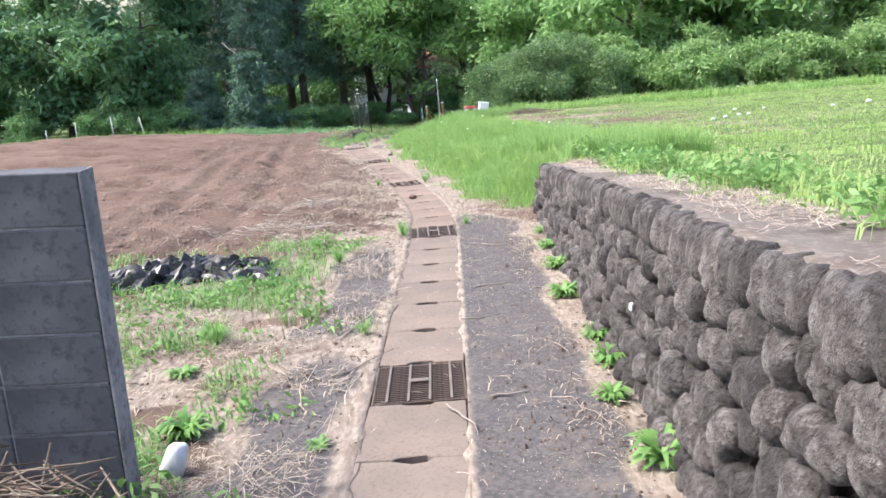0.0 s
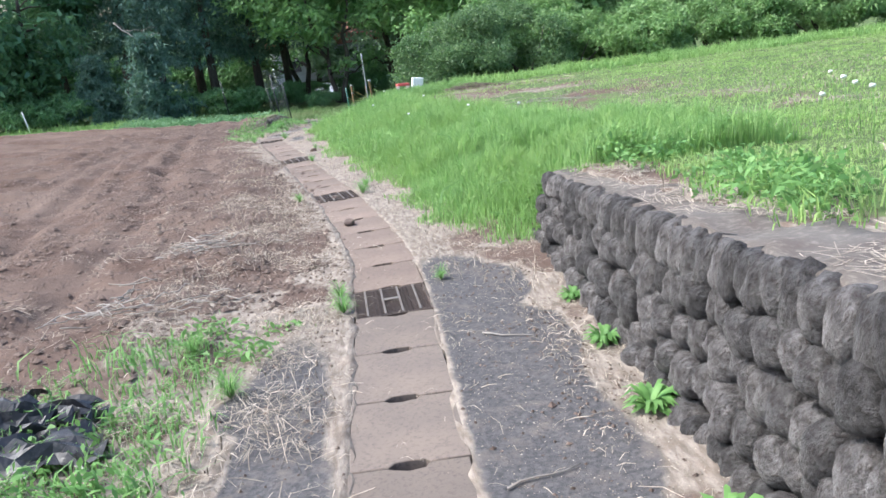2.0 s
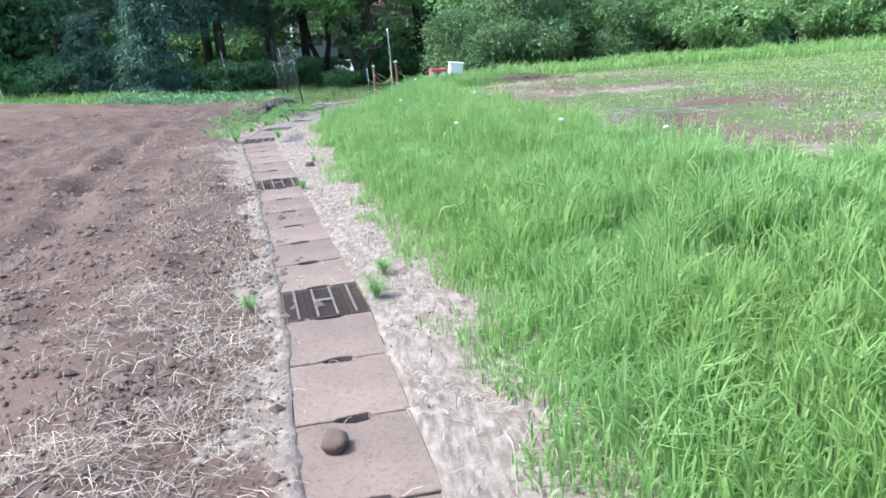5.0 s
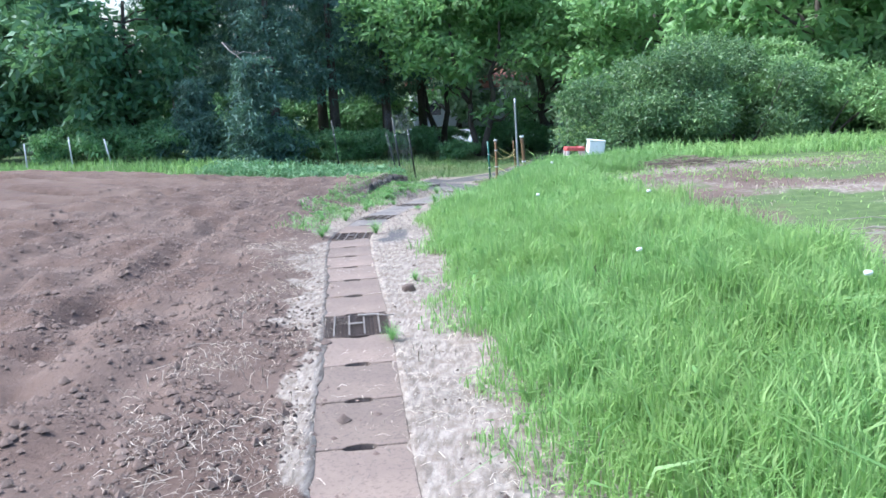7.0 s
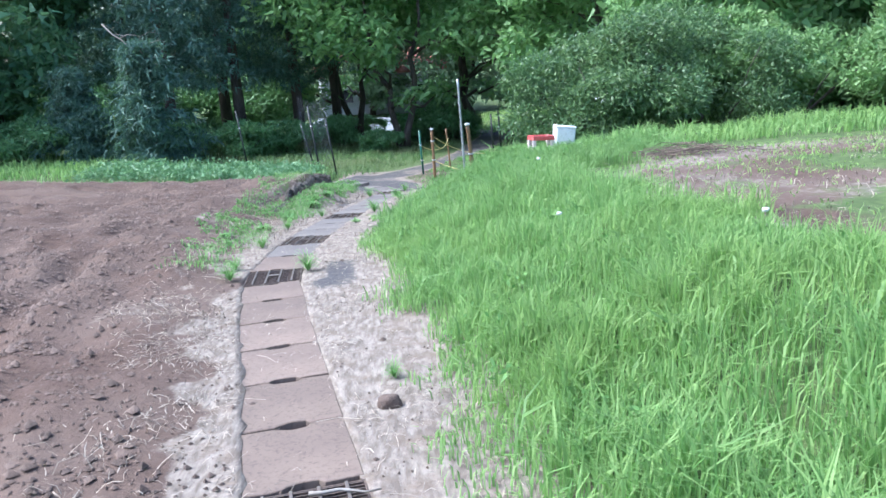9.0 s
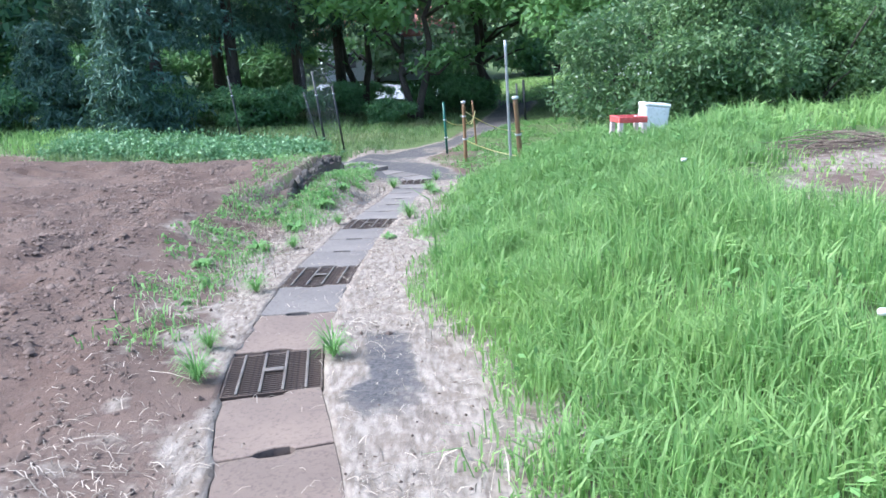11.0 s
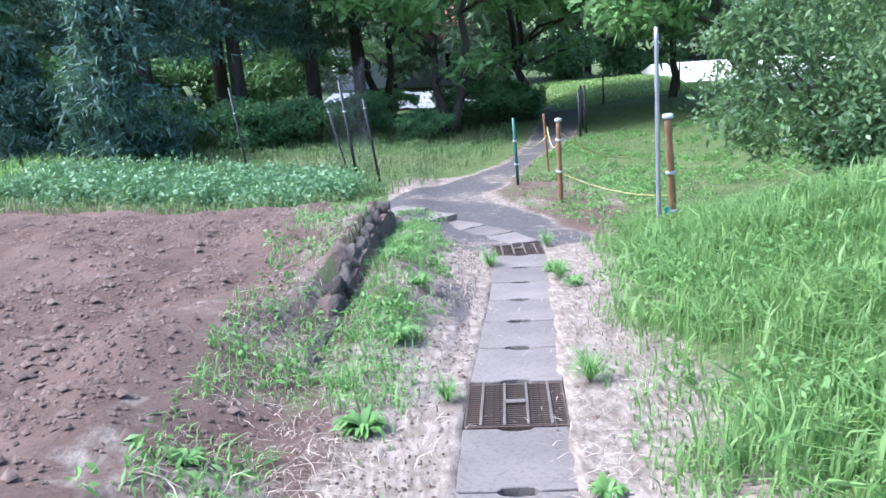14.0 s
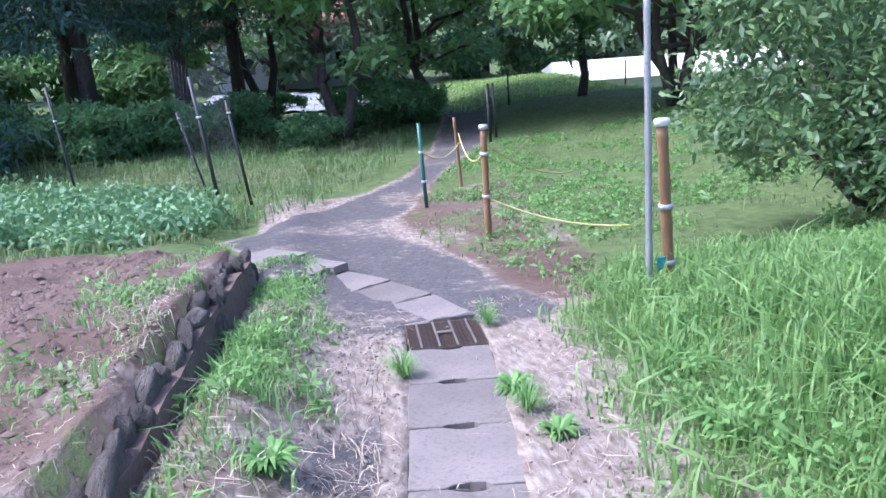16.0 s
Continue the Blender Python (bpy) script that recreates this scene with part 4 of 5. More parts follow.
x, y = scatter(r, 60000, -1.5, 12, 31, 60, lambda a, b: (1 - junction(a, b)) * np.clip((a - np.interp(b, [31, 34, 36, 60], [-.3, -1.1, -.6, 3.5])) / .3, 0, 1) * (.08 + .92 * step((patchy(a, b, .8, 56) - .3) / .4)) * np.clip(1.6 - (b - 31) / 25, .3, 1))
blades("lawn_grass", x, y, r, .10, .011, M["lawn"], "short lawn grass beside the path, tree shade put into its green", .9)
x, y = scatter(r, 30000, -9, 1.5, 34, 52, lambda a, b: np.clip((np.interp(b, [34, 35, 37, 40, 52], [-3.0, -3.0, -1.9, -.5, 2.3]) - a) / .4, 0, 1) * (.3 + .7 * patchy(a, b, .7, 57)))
blades("wood_grass", x, y, r, .26, .02, M["lawn"], "tall grass at the wood's edge, shade put into its green", .8)
# the mound's sunlight is painted: meadow green, lighter than the lawn before it
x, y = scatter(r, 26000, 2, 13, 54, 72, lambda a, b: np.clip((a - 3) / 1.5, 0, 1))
blades("mound_grass", x, y, r, .16, .03, M["meadow"], "bright green grass on the far lawn's mound, sunlight put into its colour", .8)
x, y = scatter(r, 22000, -3.6, -.4, 1.5, 8.2, lambda a, b: np.clip((drain_x(b) - .8 - a) / .4, 0, 1) * (1 - tilled(a, b)) * step((patchy(a, b, .55, 58) - .4) / .2))
blades("verge_grass", x, y, r, .15, .010, M["weed"], "rough green grass tufts on the littered verge", .9)
x, y = scatter(r, 13000, -3.4, -1.9, 22, 33, lambda a, b: np.clip((drain_x(b) - .5 - a) / .3, 0, 1) * (1 - tilled(a, b)) * step((patchy(a, b, .45, 59) - .4) / .2))
blades("edging_grass", x, y, r, .11, .010, M["weed"], "green grass tufts along the field edging", .9)
x, y = scatter(r, 7500, -3.0, -1.9, 26.2, 32.2, lambda a, b: np.clip((a - lwall_x(b) - .0) / .06, 0, 1) * np.clip((lwall_x(b) + .55 - a) / .25, 0, 1) * (.25 + .75 * step((patchy(a, b, .4, 78) - .3) / .3)))
blades("edging_weeds", x, y, r, .12, .009, M["weed"], "low green grass along the foot of the field edging", .8)
x, y = scatter(r, 24000, -40, -9, 37.0, 45.5, lambda a, b: (1 - tilled(a, b)) * (.4 + .6 * patchy(a, b, .8, 60)))
blades("headland_grass", x, y, r, .5, .03, M["tall_grass"], "green weeds at the ploughed field's far end", .7)


x, y = scatter(r, 34000, -3.4, 1.6, 1.6, 31.0, lambda a, b: (1 - tilled(a, b)) * (np.abs(a - drain_x(b)) > .35) * (junction(a, b) < .2) * np.clip((right_foot(b) + .7 - a) / .4, 0, 1) * step((patchy(a, b, .6, 64) - .45) / .25) * (1 - .8 * band(a - drain_x(b), .25, .85, .1) * (b < 9)))
blades("dry_grass", x, y, r, .12, .005, M["straw"], "pale dead grass tufts along the path's edges", 1.3)
x, y = scatter(r, 26000, 1.2, 14, 2.5, 27.5, lambda a, b: step((patchy(a, b, .8, 65) - .4) / .3) * np.clip((a - right_foot(b) - .4) / .3, 0, 1) * np.where(b < 11, .35, 1) * (a > np.where(b < 11, 1.4, bare_edge(b) - .4)))
blades("dry_field_grass", x, y, r, .10, .008, M["straw"], "pale dead grass among the upper field's growth", 1.3)


def straw_spots(a, b):
    u = a - drain_x(b)
    right = np.clip((right_foot(b) + .35 - a) / .3, 0, 1)
    d = (.15 + .85 * step((patchy(a, b, .5, 61) - .35) / .3)) * right * np.clip((np.abs(u) - .17) / .15, .1, 1)
    d = d * (1 - .9 * band(u, .3, .75, .2) * (b < 8.8)) * (1 - .75 * band(u, -.8, -.4, .2) * (b < 7.5))
    return d * (1 - .93 * tilled(a, b)) * np.clip((a - left_edge(b) + .4) / .4, 0, 1)


x, y = scatter(r, 120000, -3.4, 1.5, 1.6, 31.0, straw_spots)
n = len(x)
a = r.uniform(0, 2 * np.pi, n)
ln = r.uniform(.015, .085, n) * np.where(r.random(n) < .05, 2.8, 1)
d = np.stack([np.cos(a), np.sin(a)], 1)
p0, p2 = np.stack([x, y], 1) - d * ln[:, None] / 2, np.stack([x, y], 1) + d * ln[:, None] / 2
pm = (p0 + p2) / 2 + r.normal(0, .05, (n, 2)) * ln[:, None]
lift = r.uniform(.004, .03, n)
pts = np.stack([np.column_stack([q, height(q[:, 0], q[:, 1]) + lift * k]) for q, k in ((p0, .5), (pm, 1.2), (p2, .7))], 1)
wd = r.uniform(.0018, .0045, n)
tagged(new("straw_litter", strips("straw_litter", pts, np.stack([wd, wd, wd * .6], 1), np.stack([-d[:, 1], d[:, 0], r.uniform(-.5, .5, n)], 1), M["straw"])), "pale dry straw and grass clippings strewn along the path", "straw", kind="stuff")

# soil clods on the field and along its edge
x, y = scatter(r, 230000, -8, -.5, 7, 33, lambda a, b: tilled(a, b) * .5 * np.clip(1.3 - (left_edge(b) - a) / 5, .25, 1) * (.2 + .8 * patchy(a, b, .6, 62)) + .6 * np.exp(-((a - left_edge(b) - .3) / .45) ** 2) * (patchy(a, b, .4, 63) > .45) * (b > 8) * (1 - step((b - 16) / 4)))
n = len(x)
s = r.uniform(.005, .019, n) * np.where(r.random(n) < .1, 2.2, 1)
oct_v = np.array([(1, 0, 0), (0, 1, 0), (-1, 0, 0), (0, -1, 0), (0, 0, .8), (0, 0, -.6)], float)
verts = np.stack([x, y, height(x, y) + s * .3], 1)[:, None, :] + oct_v[None] * s[:, None, None] * r.uniform(.6, 1.35, (n, 6, 1))
base = (np.arange(n) * 6)[:, None, None]
tri = np.array([(0, 1, 4), (1, 2, 4), (2, 3, 4), (3, 0, 4)])
cl = bpy.data.meshes.new("soil_clods")
cl.vertices.add(n * 6)
cl.vertices.foreach_set("co", verts.astype(np.float32).ravel())
f = (base + tri[None]).reshape(-1, 3).astype(np.int32)
cl.loops.add(f.size)
cl.loops.foreach_set("vertex_index", f.ravel())
cl.polygons.add(len(f))
cl.polygons.foreach_set("loop_start", np.arange(0, f.size, 3, dtype=np.int32))
cl.materials.append(M["clod"])
cl.update(calc_edges=True)
cl.validate()
tagged(new("soil_clods", cl), "loose brown soil clods on the tilled field", "soil", kind="stuff")


def crumbs(name, x, y, s, r, material, label):
    """Small angular crumbs resting on the ground."""
    n = len(x)
    v = np.stack([x, y, height(x, y) + s * .3], 1)[:, None, :] + oct_v[None] * s[:, None, None] * r.uniform(.5, 1.4, (n, 6, 1))
    b = (np.arange(n) * 6)[:, None, None]
    q = (b + np.array([(0, 1, 4, 3), (2, 3, 4, 1)])[None]).reshape(-1, 4)
    return tagged(new(name, quads(name, v.reshape(-1, 3), q, material)), label, "litter", kind="stuff")


x, y = scatter(r, 6500, -3.2, -.4, 8.6, 18, lambda a, b: np.exp(-((a - left_edge(b) - .45) / .42) ** 2) * (a < drain_x(b) - .3) * step((patchy(a, b, .5, 85) - .4) / .2))
crumbs("edge_clods", x, y, r.uniform(.008, .021, len(x)) * np.where(r.random(len(x)) < .1, 1.9, 1), r, M["clod"], "dark clods thrown up along the field's edge")
x, y = scatter(r, 60000, -3.2, 1.4, 1.7, 31, lambda a, b: np.clip((np.abs(a - drain_x(b)) - .2) / .15, .06, 1) * np.clip((right_foot(b) + .3 - a) / .2, 0, 1) * (1 - tilled(a, b)) * (.25 + .75 * step((patchy(a, b, .4, 75) - .4) / .3)) * np.where((a > drain_x(b)) & (b > 10), .18, 1))
crumbs("litter_crumbs", x, y, r.uniform(.003, .011, len(x)) * np.where(r.random(len(x)) < .05, 2, 1), r, M["clod"], "dark crumbs of soil and leaf litter along the path")


x, y = scatter(r, 8000, -.1, 1.0, 1.7, 9.3, lambda a, b: .3 + .7 * (patchy(a, b, .5, 76) > .5))
crumbs("pale_specks", x, y, r.uniform(.0015, .004, len(x)), r, M["straw"], "pale specks of chaff on the worn asphalt")
x, y = scatter(r, 46000, -3.0, -.45, 1.7, 14, lambda a, b: (1 - .8 * tilled(a, b)) * np.clip((drain_x(b) - .3 - a) / .2, 0, 1) * step((patchy(a, b, .35, 77) - .35) / .3))
n = len(x)
a = r.uniform(0, 2 * np.pi, n)
ln = r.uniform(.03, .15, n) * np.where(r.random(n) < .1, 1.8, 1)
d = np.stack([np.cos(a), np.sin(a)], 1)
z = height(x, y)
tilt = r.normal(0, .25, n) * ln
c = np.stack([np.column_stack([x + k * ln * d[:, 0], y + k * ln * d[:, 1], z + .014 + np.abs(tilt) * .5 + k * tilt]) for k in (-.5, .5)], 1)
w = r.uniform(.0015, .0034, n)
tagged(new("verge_straw", strips("verge_straw", c, np.stack([w, w * .7], 1), np.stack([-d[:, 1], d[:, 0], r.uniform(-.6, .6, n)], 1), M["straw"])), "tangled dry stalks and straw on the verge", "straw", kind="stuff")


# ---- weeds that stand apart ----
def weed_plant(seed, leaves, length, width, label, upright=.5):
    r = np.random.default_rng(seed)
    w = thing("weed_plant", label, "weed")
    a = r.uniform(0, 2 * np.pi, leaves)
    ln = length * r.uniform(.6, 1.2, leaves)
    d = np.stack([np.cos(a), np.sin(a), np.zeros(leaves)], 1)
    z = upright * r.uniform(.4, 1.4, leaves)
    ps = np.stack([np.zeros((leaves, 3)), d * (ln * .3)[:, None] + np.array([0, 0, 1]) * (ln * z * .5)[:, None], d * (ln * .65)[:, None] + np.array([0, 0, 1]) * (ln * z * .75)[:, None], d * ln[:, None] + np.array([0, 0, 1]) * (ln * z * .55)[:, None]], 1)
    wd = width * r.uniform(.7, 1.2, leaves)
    part("leaves", strips("leaves", ps, np.stack([wd * .3, wd, wd * .85, wd * .1], 1), np.stack([-d[:, 1], d[:, 0], np.zeros(leaves)], 1), M["weed"]), w)
    return w


rosettes = [weed_plant(41, 70, .14, .032, "bright green broad-leaved weed at the wall's foot", .75), weed_plant(42, 48, .11, .03, "small green weed rosette in the litter", .6), weed_plant(43, 120, .17, .007, "tuft of green grassy weed beside the drain", 1.3)]
for ob in rosettes:
    ob["group"] = "weeds beside the path"
SPOTS = [(0, .8, 2.9, 1.1), (0, .86, 4.1, .9), (0, .88, 4.55, .8), (0, .82, 5.5, .95), (0, .9, 6.4, .9), (0, .95, 7.2, .8), (0, 1.0, 8.0, .7), (0, .75, 3.6, .7), (1, -.62, 3.3, .7), (2, -.55, 5.0, .6), (2, -.4, 8.35, .7), (2, -.42, 8.7, .6), (2, .28, 8.8, .5), (2, -.95, 7.2, .8), (2, -1.25, 7.9, .7), (0, -1.3, 3.6, 1.0), (1, -1.55, 4.4, 1.1), (0, -1.6, 5.2, .8), (2, -1.5, 5.0, 1.1), (1, -1.2, 6.4, .9),
         (2, -.2, 13.0, .8), (2, -.95, 12.95, .6), (2, -.15, 13.5, .7), (2, -.98, 17.0, .6), (2, -1.0, 18.9, .5), (2, -2.45, 21.7, .9), (2, -1.8, 21.95, .9), (2, -2.5, 22.2, .7), (2, -2.45, 23.4, .8), (2, -2.4, 25.0, .7), (1, -1.55, 25.2, .9), (2, -1.35, 26.4, 1.0), (2, -2.1, 26.3, .7), (2, -1.05, 28.9, .9), (0, -1.05, 29.2, .8), (0, -1.0, 28.6, .7), (2, -.9, 30.4, .8), (2, -1.55, 29.6, .9), (0, -2.7, 25.0, .9), (1, -3.0, 24.2, 1.2), (0, -2.5, 26.0, .9), (1, -3.2, 25.6, 1.0), (0, -2.35, 27.2, .8), (0, -2.2, 28.4, .9), (0, -.55, 27.2, .9), (0, -.4, 28.3, 1.0), (0, -.2, 29.0, 1.0), (0, .1, 28.0, 1.2)]
used = set()
for k, x, y, s in SPOTS:
    m = put(None, x, y, s * (1.0 if k == 0 else .85), random.uniform(0, 360))
    if k not in used:
        rosettes[k].matrix_basis = m
        used.add(k)
    else:
        copy_thing(rosettes[k], Matrix.Identity(4)).matrix_basis = m

# leafy weeds through the grass
r = np.random.default_rng(44)
x, y = scatter(r, 3600, -1.3, 3.0, 9.8, 31.2, lambda a, b: np.clip((a - right_foot(b) - .05) / .3, 0, 1) * np.where(b > 25, .75, .12) * (patchy(a, b, .5, 68) > .42) * np.clip((bare_edge(b) + .5 - a) / .4, 0, 1))
c = np.column_stack([x, y, height(x, y) + r.uniform(.02, .16, len(x))])
tagged(new("bank_weeds", strips("bank_weeds", *leaf_cloud(r, c, (.075, .075, .05), 18, .052, .022, .4, .5), M["weed"])), "leafy green weeds growing through the bank's grass", "weed", kind="stuff")
x, y = scatter(r, 2600, -3.5, -.5, 1.8, 32.5, lambda a, b: (1 - tilled(a, b)) * np.clip((drain_x(b) - .5 - a) / .3, 0, 1) * ((b < 8.3) | (b > 22.5)) * (patchy(a, b, .5, 69) > .5) * .9)
c = np.column_stack([x, y, height(x, y) + r.uniform(.01, .08, len(x))])
tagged(new("verge_weeds", strips("verge_weeds", *leaf_cloud(r, c, (.07, .07, .035), 14, .06, .024, .4, .4), M["weed"])), "low leafy weeds on the littered verge", "weed", kind="stuff")

x, y = scatter(r, 3000, -1.0, 8, 31.5, 44, lambda a, b: (junction(a, b) < .1) * np.clip((a - np.interp(b, [31, 34, 36, 60], [-.2, -1.0, -.5, 3.6])) / .3, 0, 1) * (patchy(a, b, .7, 70) > .45))
c = np.column_stack([x, y, height(x, y) + r.uniform(.01, .07, len(x))])
tagged(new("lawn_weeds", strips("lawn_weeds", *leaf_cloud(r, c, (.09, .09, .03), 12, .07, .03, .4, .4), M["weed"])), "low leafy weeds in the shaded lawn", "weed", kind="stuff")

x, y = scatter(r, 1100, 1.5, 2.6, 2.0, 10.4, lambda a, b: np.exp(-((a - right_foot(b) - .78) / .22) ** 2) * (patchy(a, b, .6, 84) > .42))
c = np.column_stack([x, y, height(x, y) + r.uniform(.01, .14, len(x))])
tagged(new("coping_weeds", strips("coping_weeds", *leaf_cloud(r, c, (.08, .08, .06), 16, .06, .024, .4, .5), M["weed"])), "leafy green weeds along the back of the wall's coping", "weed", kind="stuff")

# crop rows beyond the ploughed field
r = np.random.default_rng(51)
cx, cyv = scatter(r, 800, -9.5, -3.2, 33.8, 41, lambda a, b: (b > np.interp(-a, [3, 5.3, 13], [33.9, 34.9, 38.2])) * (b < np.interp(-a, [3, 3.7, 6.7, 13], [35.5, 38, 39.5, 41.5])) * .9)
cc = np.column_stack([cx, cyv, height(cx, cyv) + r.uniform(.06, .34, len(cx))])
tagged(new("crop_plants", strips("crop_plants", *leaf_cloud(r, cc, (.26, .26, .14), 70, .10, .05, .4, .5), M["crop"])), "bed of bushy pale green potato plants", "crop", kind="stuff")


# ---- loose things ----
def film_heap():
    r = np.random.default_rng(61)
    heap = thing("plastic_heap", "crumpled heap of torn black mulch film on the ground", "plastic sheet")
    for q in range(16):
        n, k = 16, 9
        cx, cy = r.uniform(-.72, .72), r.normal(0, .15)
        ang, wv, ln = r.uniform(-.5, .5), r.uniform(.07, .16), r.uniform(.25, .5)
        top = .16 * (1 - abs(cx) / 1.0)
        v, ph = [], r.uniform(0, 6, 4)
        for i in range(n):
            for j in range(k):
                s, t = (i / (n - 1) - .5) * 2, (j / (k - 1) - .5) * 2
                px, py = s * ln + .05 * np.sin(5 * t + ph[0]), t * wv + .05 * np.sin(6 * s + ph[1])
                pz = max(.0, top * r.uniform(.9, 1.1) * (1 - .5 * s * s) * (1 - .6 * t * t) + .05 * np.sin(7 * s + ph[2]) * np.sin(8 * t + ph[3]) + r.normal(0, .012))
                v.append((cx + px * np.cos(ang) - py * np.sin(ang), cy + px * np.sin(ang) + py * np.cos(ang), pz))
        f = [(i * k + j, i * k + j + 1, (i + 1) * k + j + 1, (i + 1) * k + j) for i in range(n - 1) for j in range(k - 1)]
        part("film_fold", mesh_from("film_fold", v, f, M["film"]), heap)
    heap.matrix_basis = pose(-2.45, 7.0, hz(-2.45, 7.0) - .01, -3, 0, 12) @ Matrix.Diagonal((.92, 1, 1, 1))


film_heap()


def lump(name, seed, size, material, at, label, category):
    me = stone_mesh(seed, 3)
    me.materials.clear()
    me.materials.append(material)
    ob = new(name, me)
    ob.matrix_basis = at @ Matrix.Diagonal((*size, 1))
    return tagged(ob, label, category)


lump("rubble_stone", 71, (.05, .06, .10), M["wall_white"], pose(-1.2, 3.12, hz(-1.2, 3.12) + .07, 0, 25, 0), "pale concrete lump leaning by the block wall", "stone")
lump("rubble_stone", 72, (.1, .09, .07), M["wall_white"], pose(-1.5, 2.25, hz(-1.5, 2.25) + .04, 0, 10, 30), "pale grey concrete lump in the dry brush", "stone")
lump("rubble_stone", 73, (.05, .05, .05), M["white_plastic"], pose(.93, 2.62, float(path_z(2.62)) + .04), "small white stone at the wall's foot", "stone")


def twig(points, radius, label, material="dead_wood"):
    ob = new("twig", tubes("twig", [(np.array(p), np.linspace(radius, radius * .4, len(p))) for p in points], M[material], 5))
    return tagged(ob, label, "twig")


def ground_twig(x, y, length, turn, fork=False, radius=.006, material="dead_wood", lift=.012):
    r = random.Random(int(x * 100 + y * 77))
    c, s = math.cos(radians(turn)), math.sin(radians(turn))
    pts = []
    for k in range(6):
        t = (k / 5 - .5) * length
        w = r.uniform(-.05, .05) * length
        px, py = x + c * t - s * w, y + s * t + c * w
        on_drain = abs(px - float(drain_x(py))) < .3
        pts.append((px, py, (float(path_z(py)) + .014 if on_drain else hz(px, py)) + lift))
    runs = [pts]
    if fork:
        e = pts[3]
        runs.append([e, (e[0] + .05, e[1] - .09, e[2] + .006), (e[0] + .06, e[1] - .16, e[2])])
    return twig(runs, radius, "thin pale dry twig lying on the path")


ground_twig(.02, 3.5, .3, -65, True)
ground_twig(.28, 3.75, .2, 5, radius=.008)
ground_twig(.35, 6.0, .3, 15)
ground_twig(.5, 7.5, .3, -30)
ground_twig(-.5, 4.4, .5, 50)
ground_twig(-.62, 5.2, .6, 70)
ground_twig(.22, 5.15, .3, 20)
ground_twig(-1.85, 28.7, .25, 100)
ground_twig(-1.18, 17.62, .28, -8, radius=.01)
for x, y, l, a in ((-1.4, 2.6, .7, -25), (-1.6, 2.55, .6, -40), (-1.35, 2.45, .5, 20), (-1.45, 2.7, .8, -12), (-1.7, 2.5, .5, 60)):
    ground_twig(x, y, l, a, radius=.007, lift=.05)


def stalk_pile(x, y, n, length, spread, label, seed, material="dead_wood"):
    r = np.random.default_rng(seed)
    runs = []
    for i in range(n):
        a, cx, cyy = r.normal(0, .7), r.normal(0, spread), r.normal(0, spread * .5)
        l = length * r.uniform(.5, 1.2)
        z = r.uniform(0, .16) * max(0, 1 - abs(cx) / (2 * spread))
        p = np.array([(cx + np.cos(a) * l * t, cyy + np.sin(a) * l * t, z + r.uniform(0, .05)) for t in (-.5, -.15, .2, .5)])
        runs.append((p, (.004, .005, .004, .0025)))
    ob = thing("stalk_pile", label, "brush pile", at=pose(x, y, hz(x, y) + .01, -4, 0, r.uniform(-15, 15)))
    for q in runs:
        part("stalk", tubes("stalk", [q], M[material], 5), ob)
    return ob


stalk_pile(3.0, 25.9, 150, .45, .45, "low pile of grey brushwood on the bare field", 81, "brush")
stalk_pile(2.9, 17.9, 26, .8, .6, "bundle of pale dry stalks lying on the field", 82)
stalk_pile(-1.62, 2.42, 110, .4, .22, "heap of dry brown twigs and stalks before the block wall", 84, "brush")


r = np.random.default_rng(85)
n = 4200
y = r.uniform(1.6, 9.7, n)
x = np.array([float(right_foot(min(v, 8.9))) for v in y]) + .2 + .5 * r.random(n) ** .6
keep = patchy(x, y, .6, 86) > .28
x, y = x[keep], y[keep]
n = len(x)
a = r.uniform(0, 2 * np.pi, n)
ln = r.uniform(.03, .14, n)
z = np.maximum(wall_top(y), height(x, y)) + .015
c = np.stack([np.column_stack([x + k * ln * np.cos(a), y + k * ln * np.sin(a), z + .008 * abs(k)]) for k in (-.5, 0, .5)], 1)
tagged(new("coping_straw", strips("coping_straw", c, np.full((n, 3), .0035), np.stack([-np.sin(a), np.cos(a), a * 0], 1), M["straw"])), "dry straw wisps lying on the wall's coping", "straw", kind="stuff")


lump("soil_lump", 74, (.06, .045, .04), M["clod"], pose(-1.02, 18.5, hz(-1.02, 18.5) + .02), "dark lump of soil lying on the path", "soil lump")
lump("soil_lump", 75, (.05, .07, .035), M["clod"], pose(-.36, 11.15, float(path_z(11.15)) + .03), "dark lump of soil lying on a drain slab", "soil lump")
lump("wall_chip", 76, (.012, .018, .025), M["wall_white"], Matrix.Translation(wall_face(3.95, .45) + Vector((-.05, 0, 0))), "small white chip lodged in the stone wall", "stone")
stalk_pile(-1.75, 8.7, 40, .3, .25, "small heap of dry straw stalks at the field edge", 87)
stalk_pile(-1.55, 10.6, 34, .28, .2, "small heap of dry straw stalks at the field edge", 88)

# dead twigs caught in the shrub beside the path
rb = np.random.default_rng(92)
tw = thing("dead_branch", "grey dead twigs hanging in the dark shrub", "branch")
for k in range(11):
    p = np.array([2.35 + rb.uniform(-.35, .1), 30.95 + rb.uniform(-.15, .15), -1.66 + rb.uniform(-.12, .1)])
    q = p + np.array([rb.uniform(.2, .6), rb.uniform(.05, .5), rb.uniform(-.3, .12)])
    part("twig", tubes("twig", [(bent(rb, p, q, .03), np.linspace(.009, .003, 6))], M["dead_wood"], 5), tw)


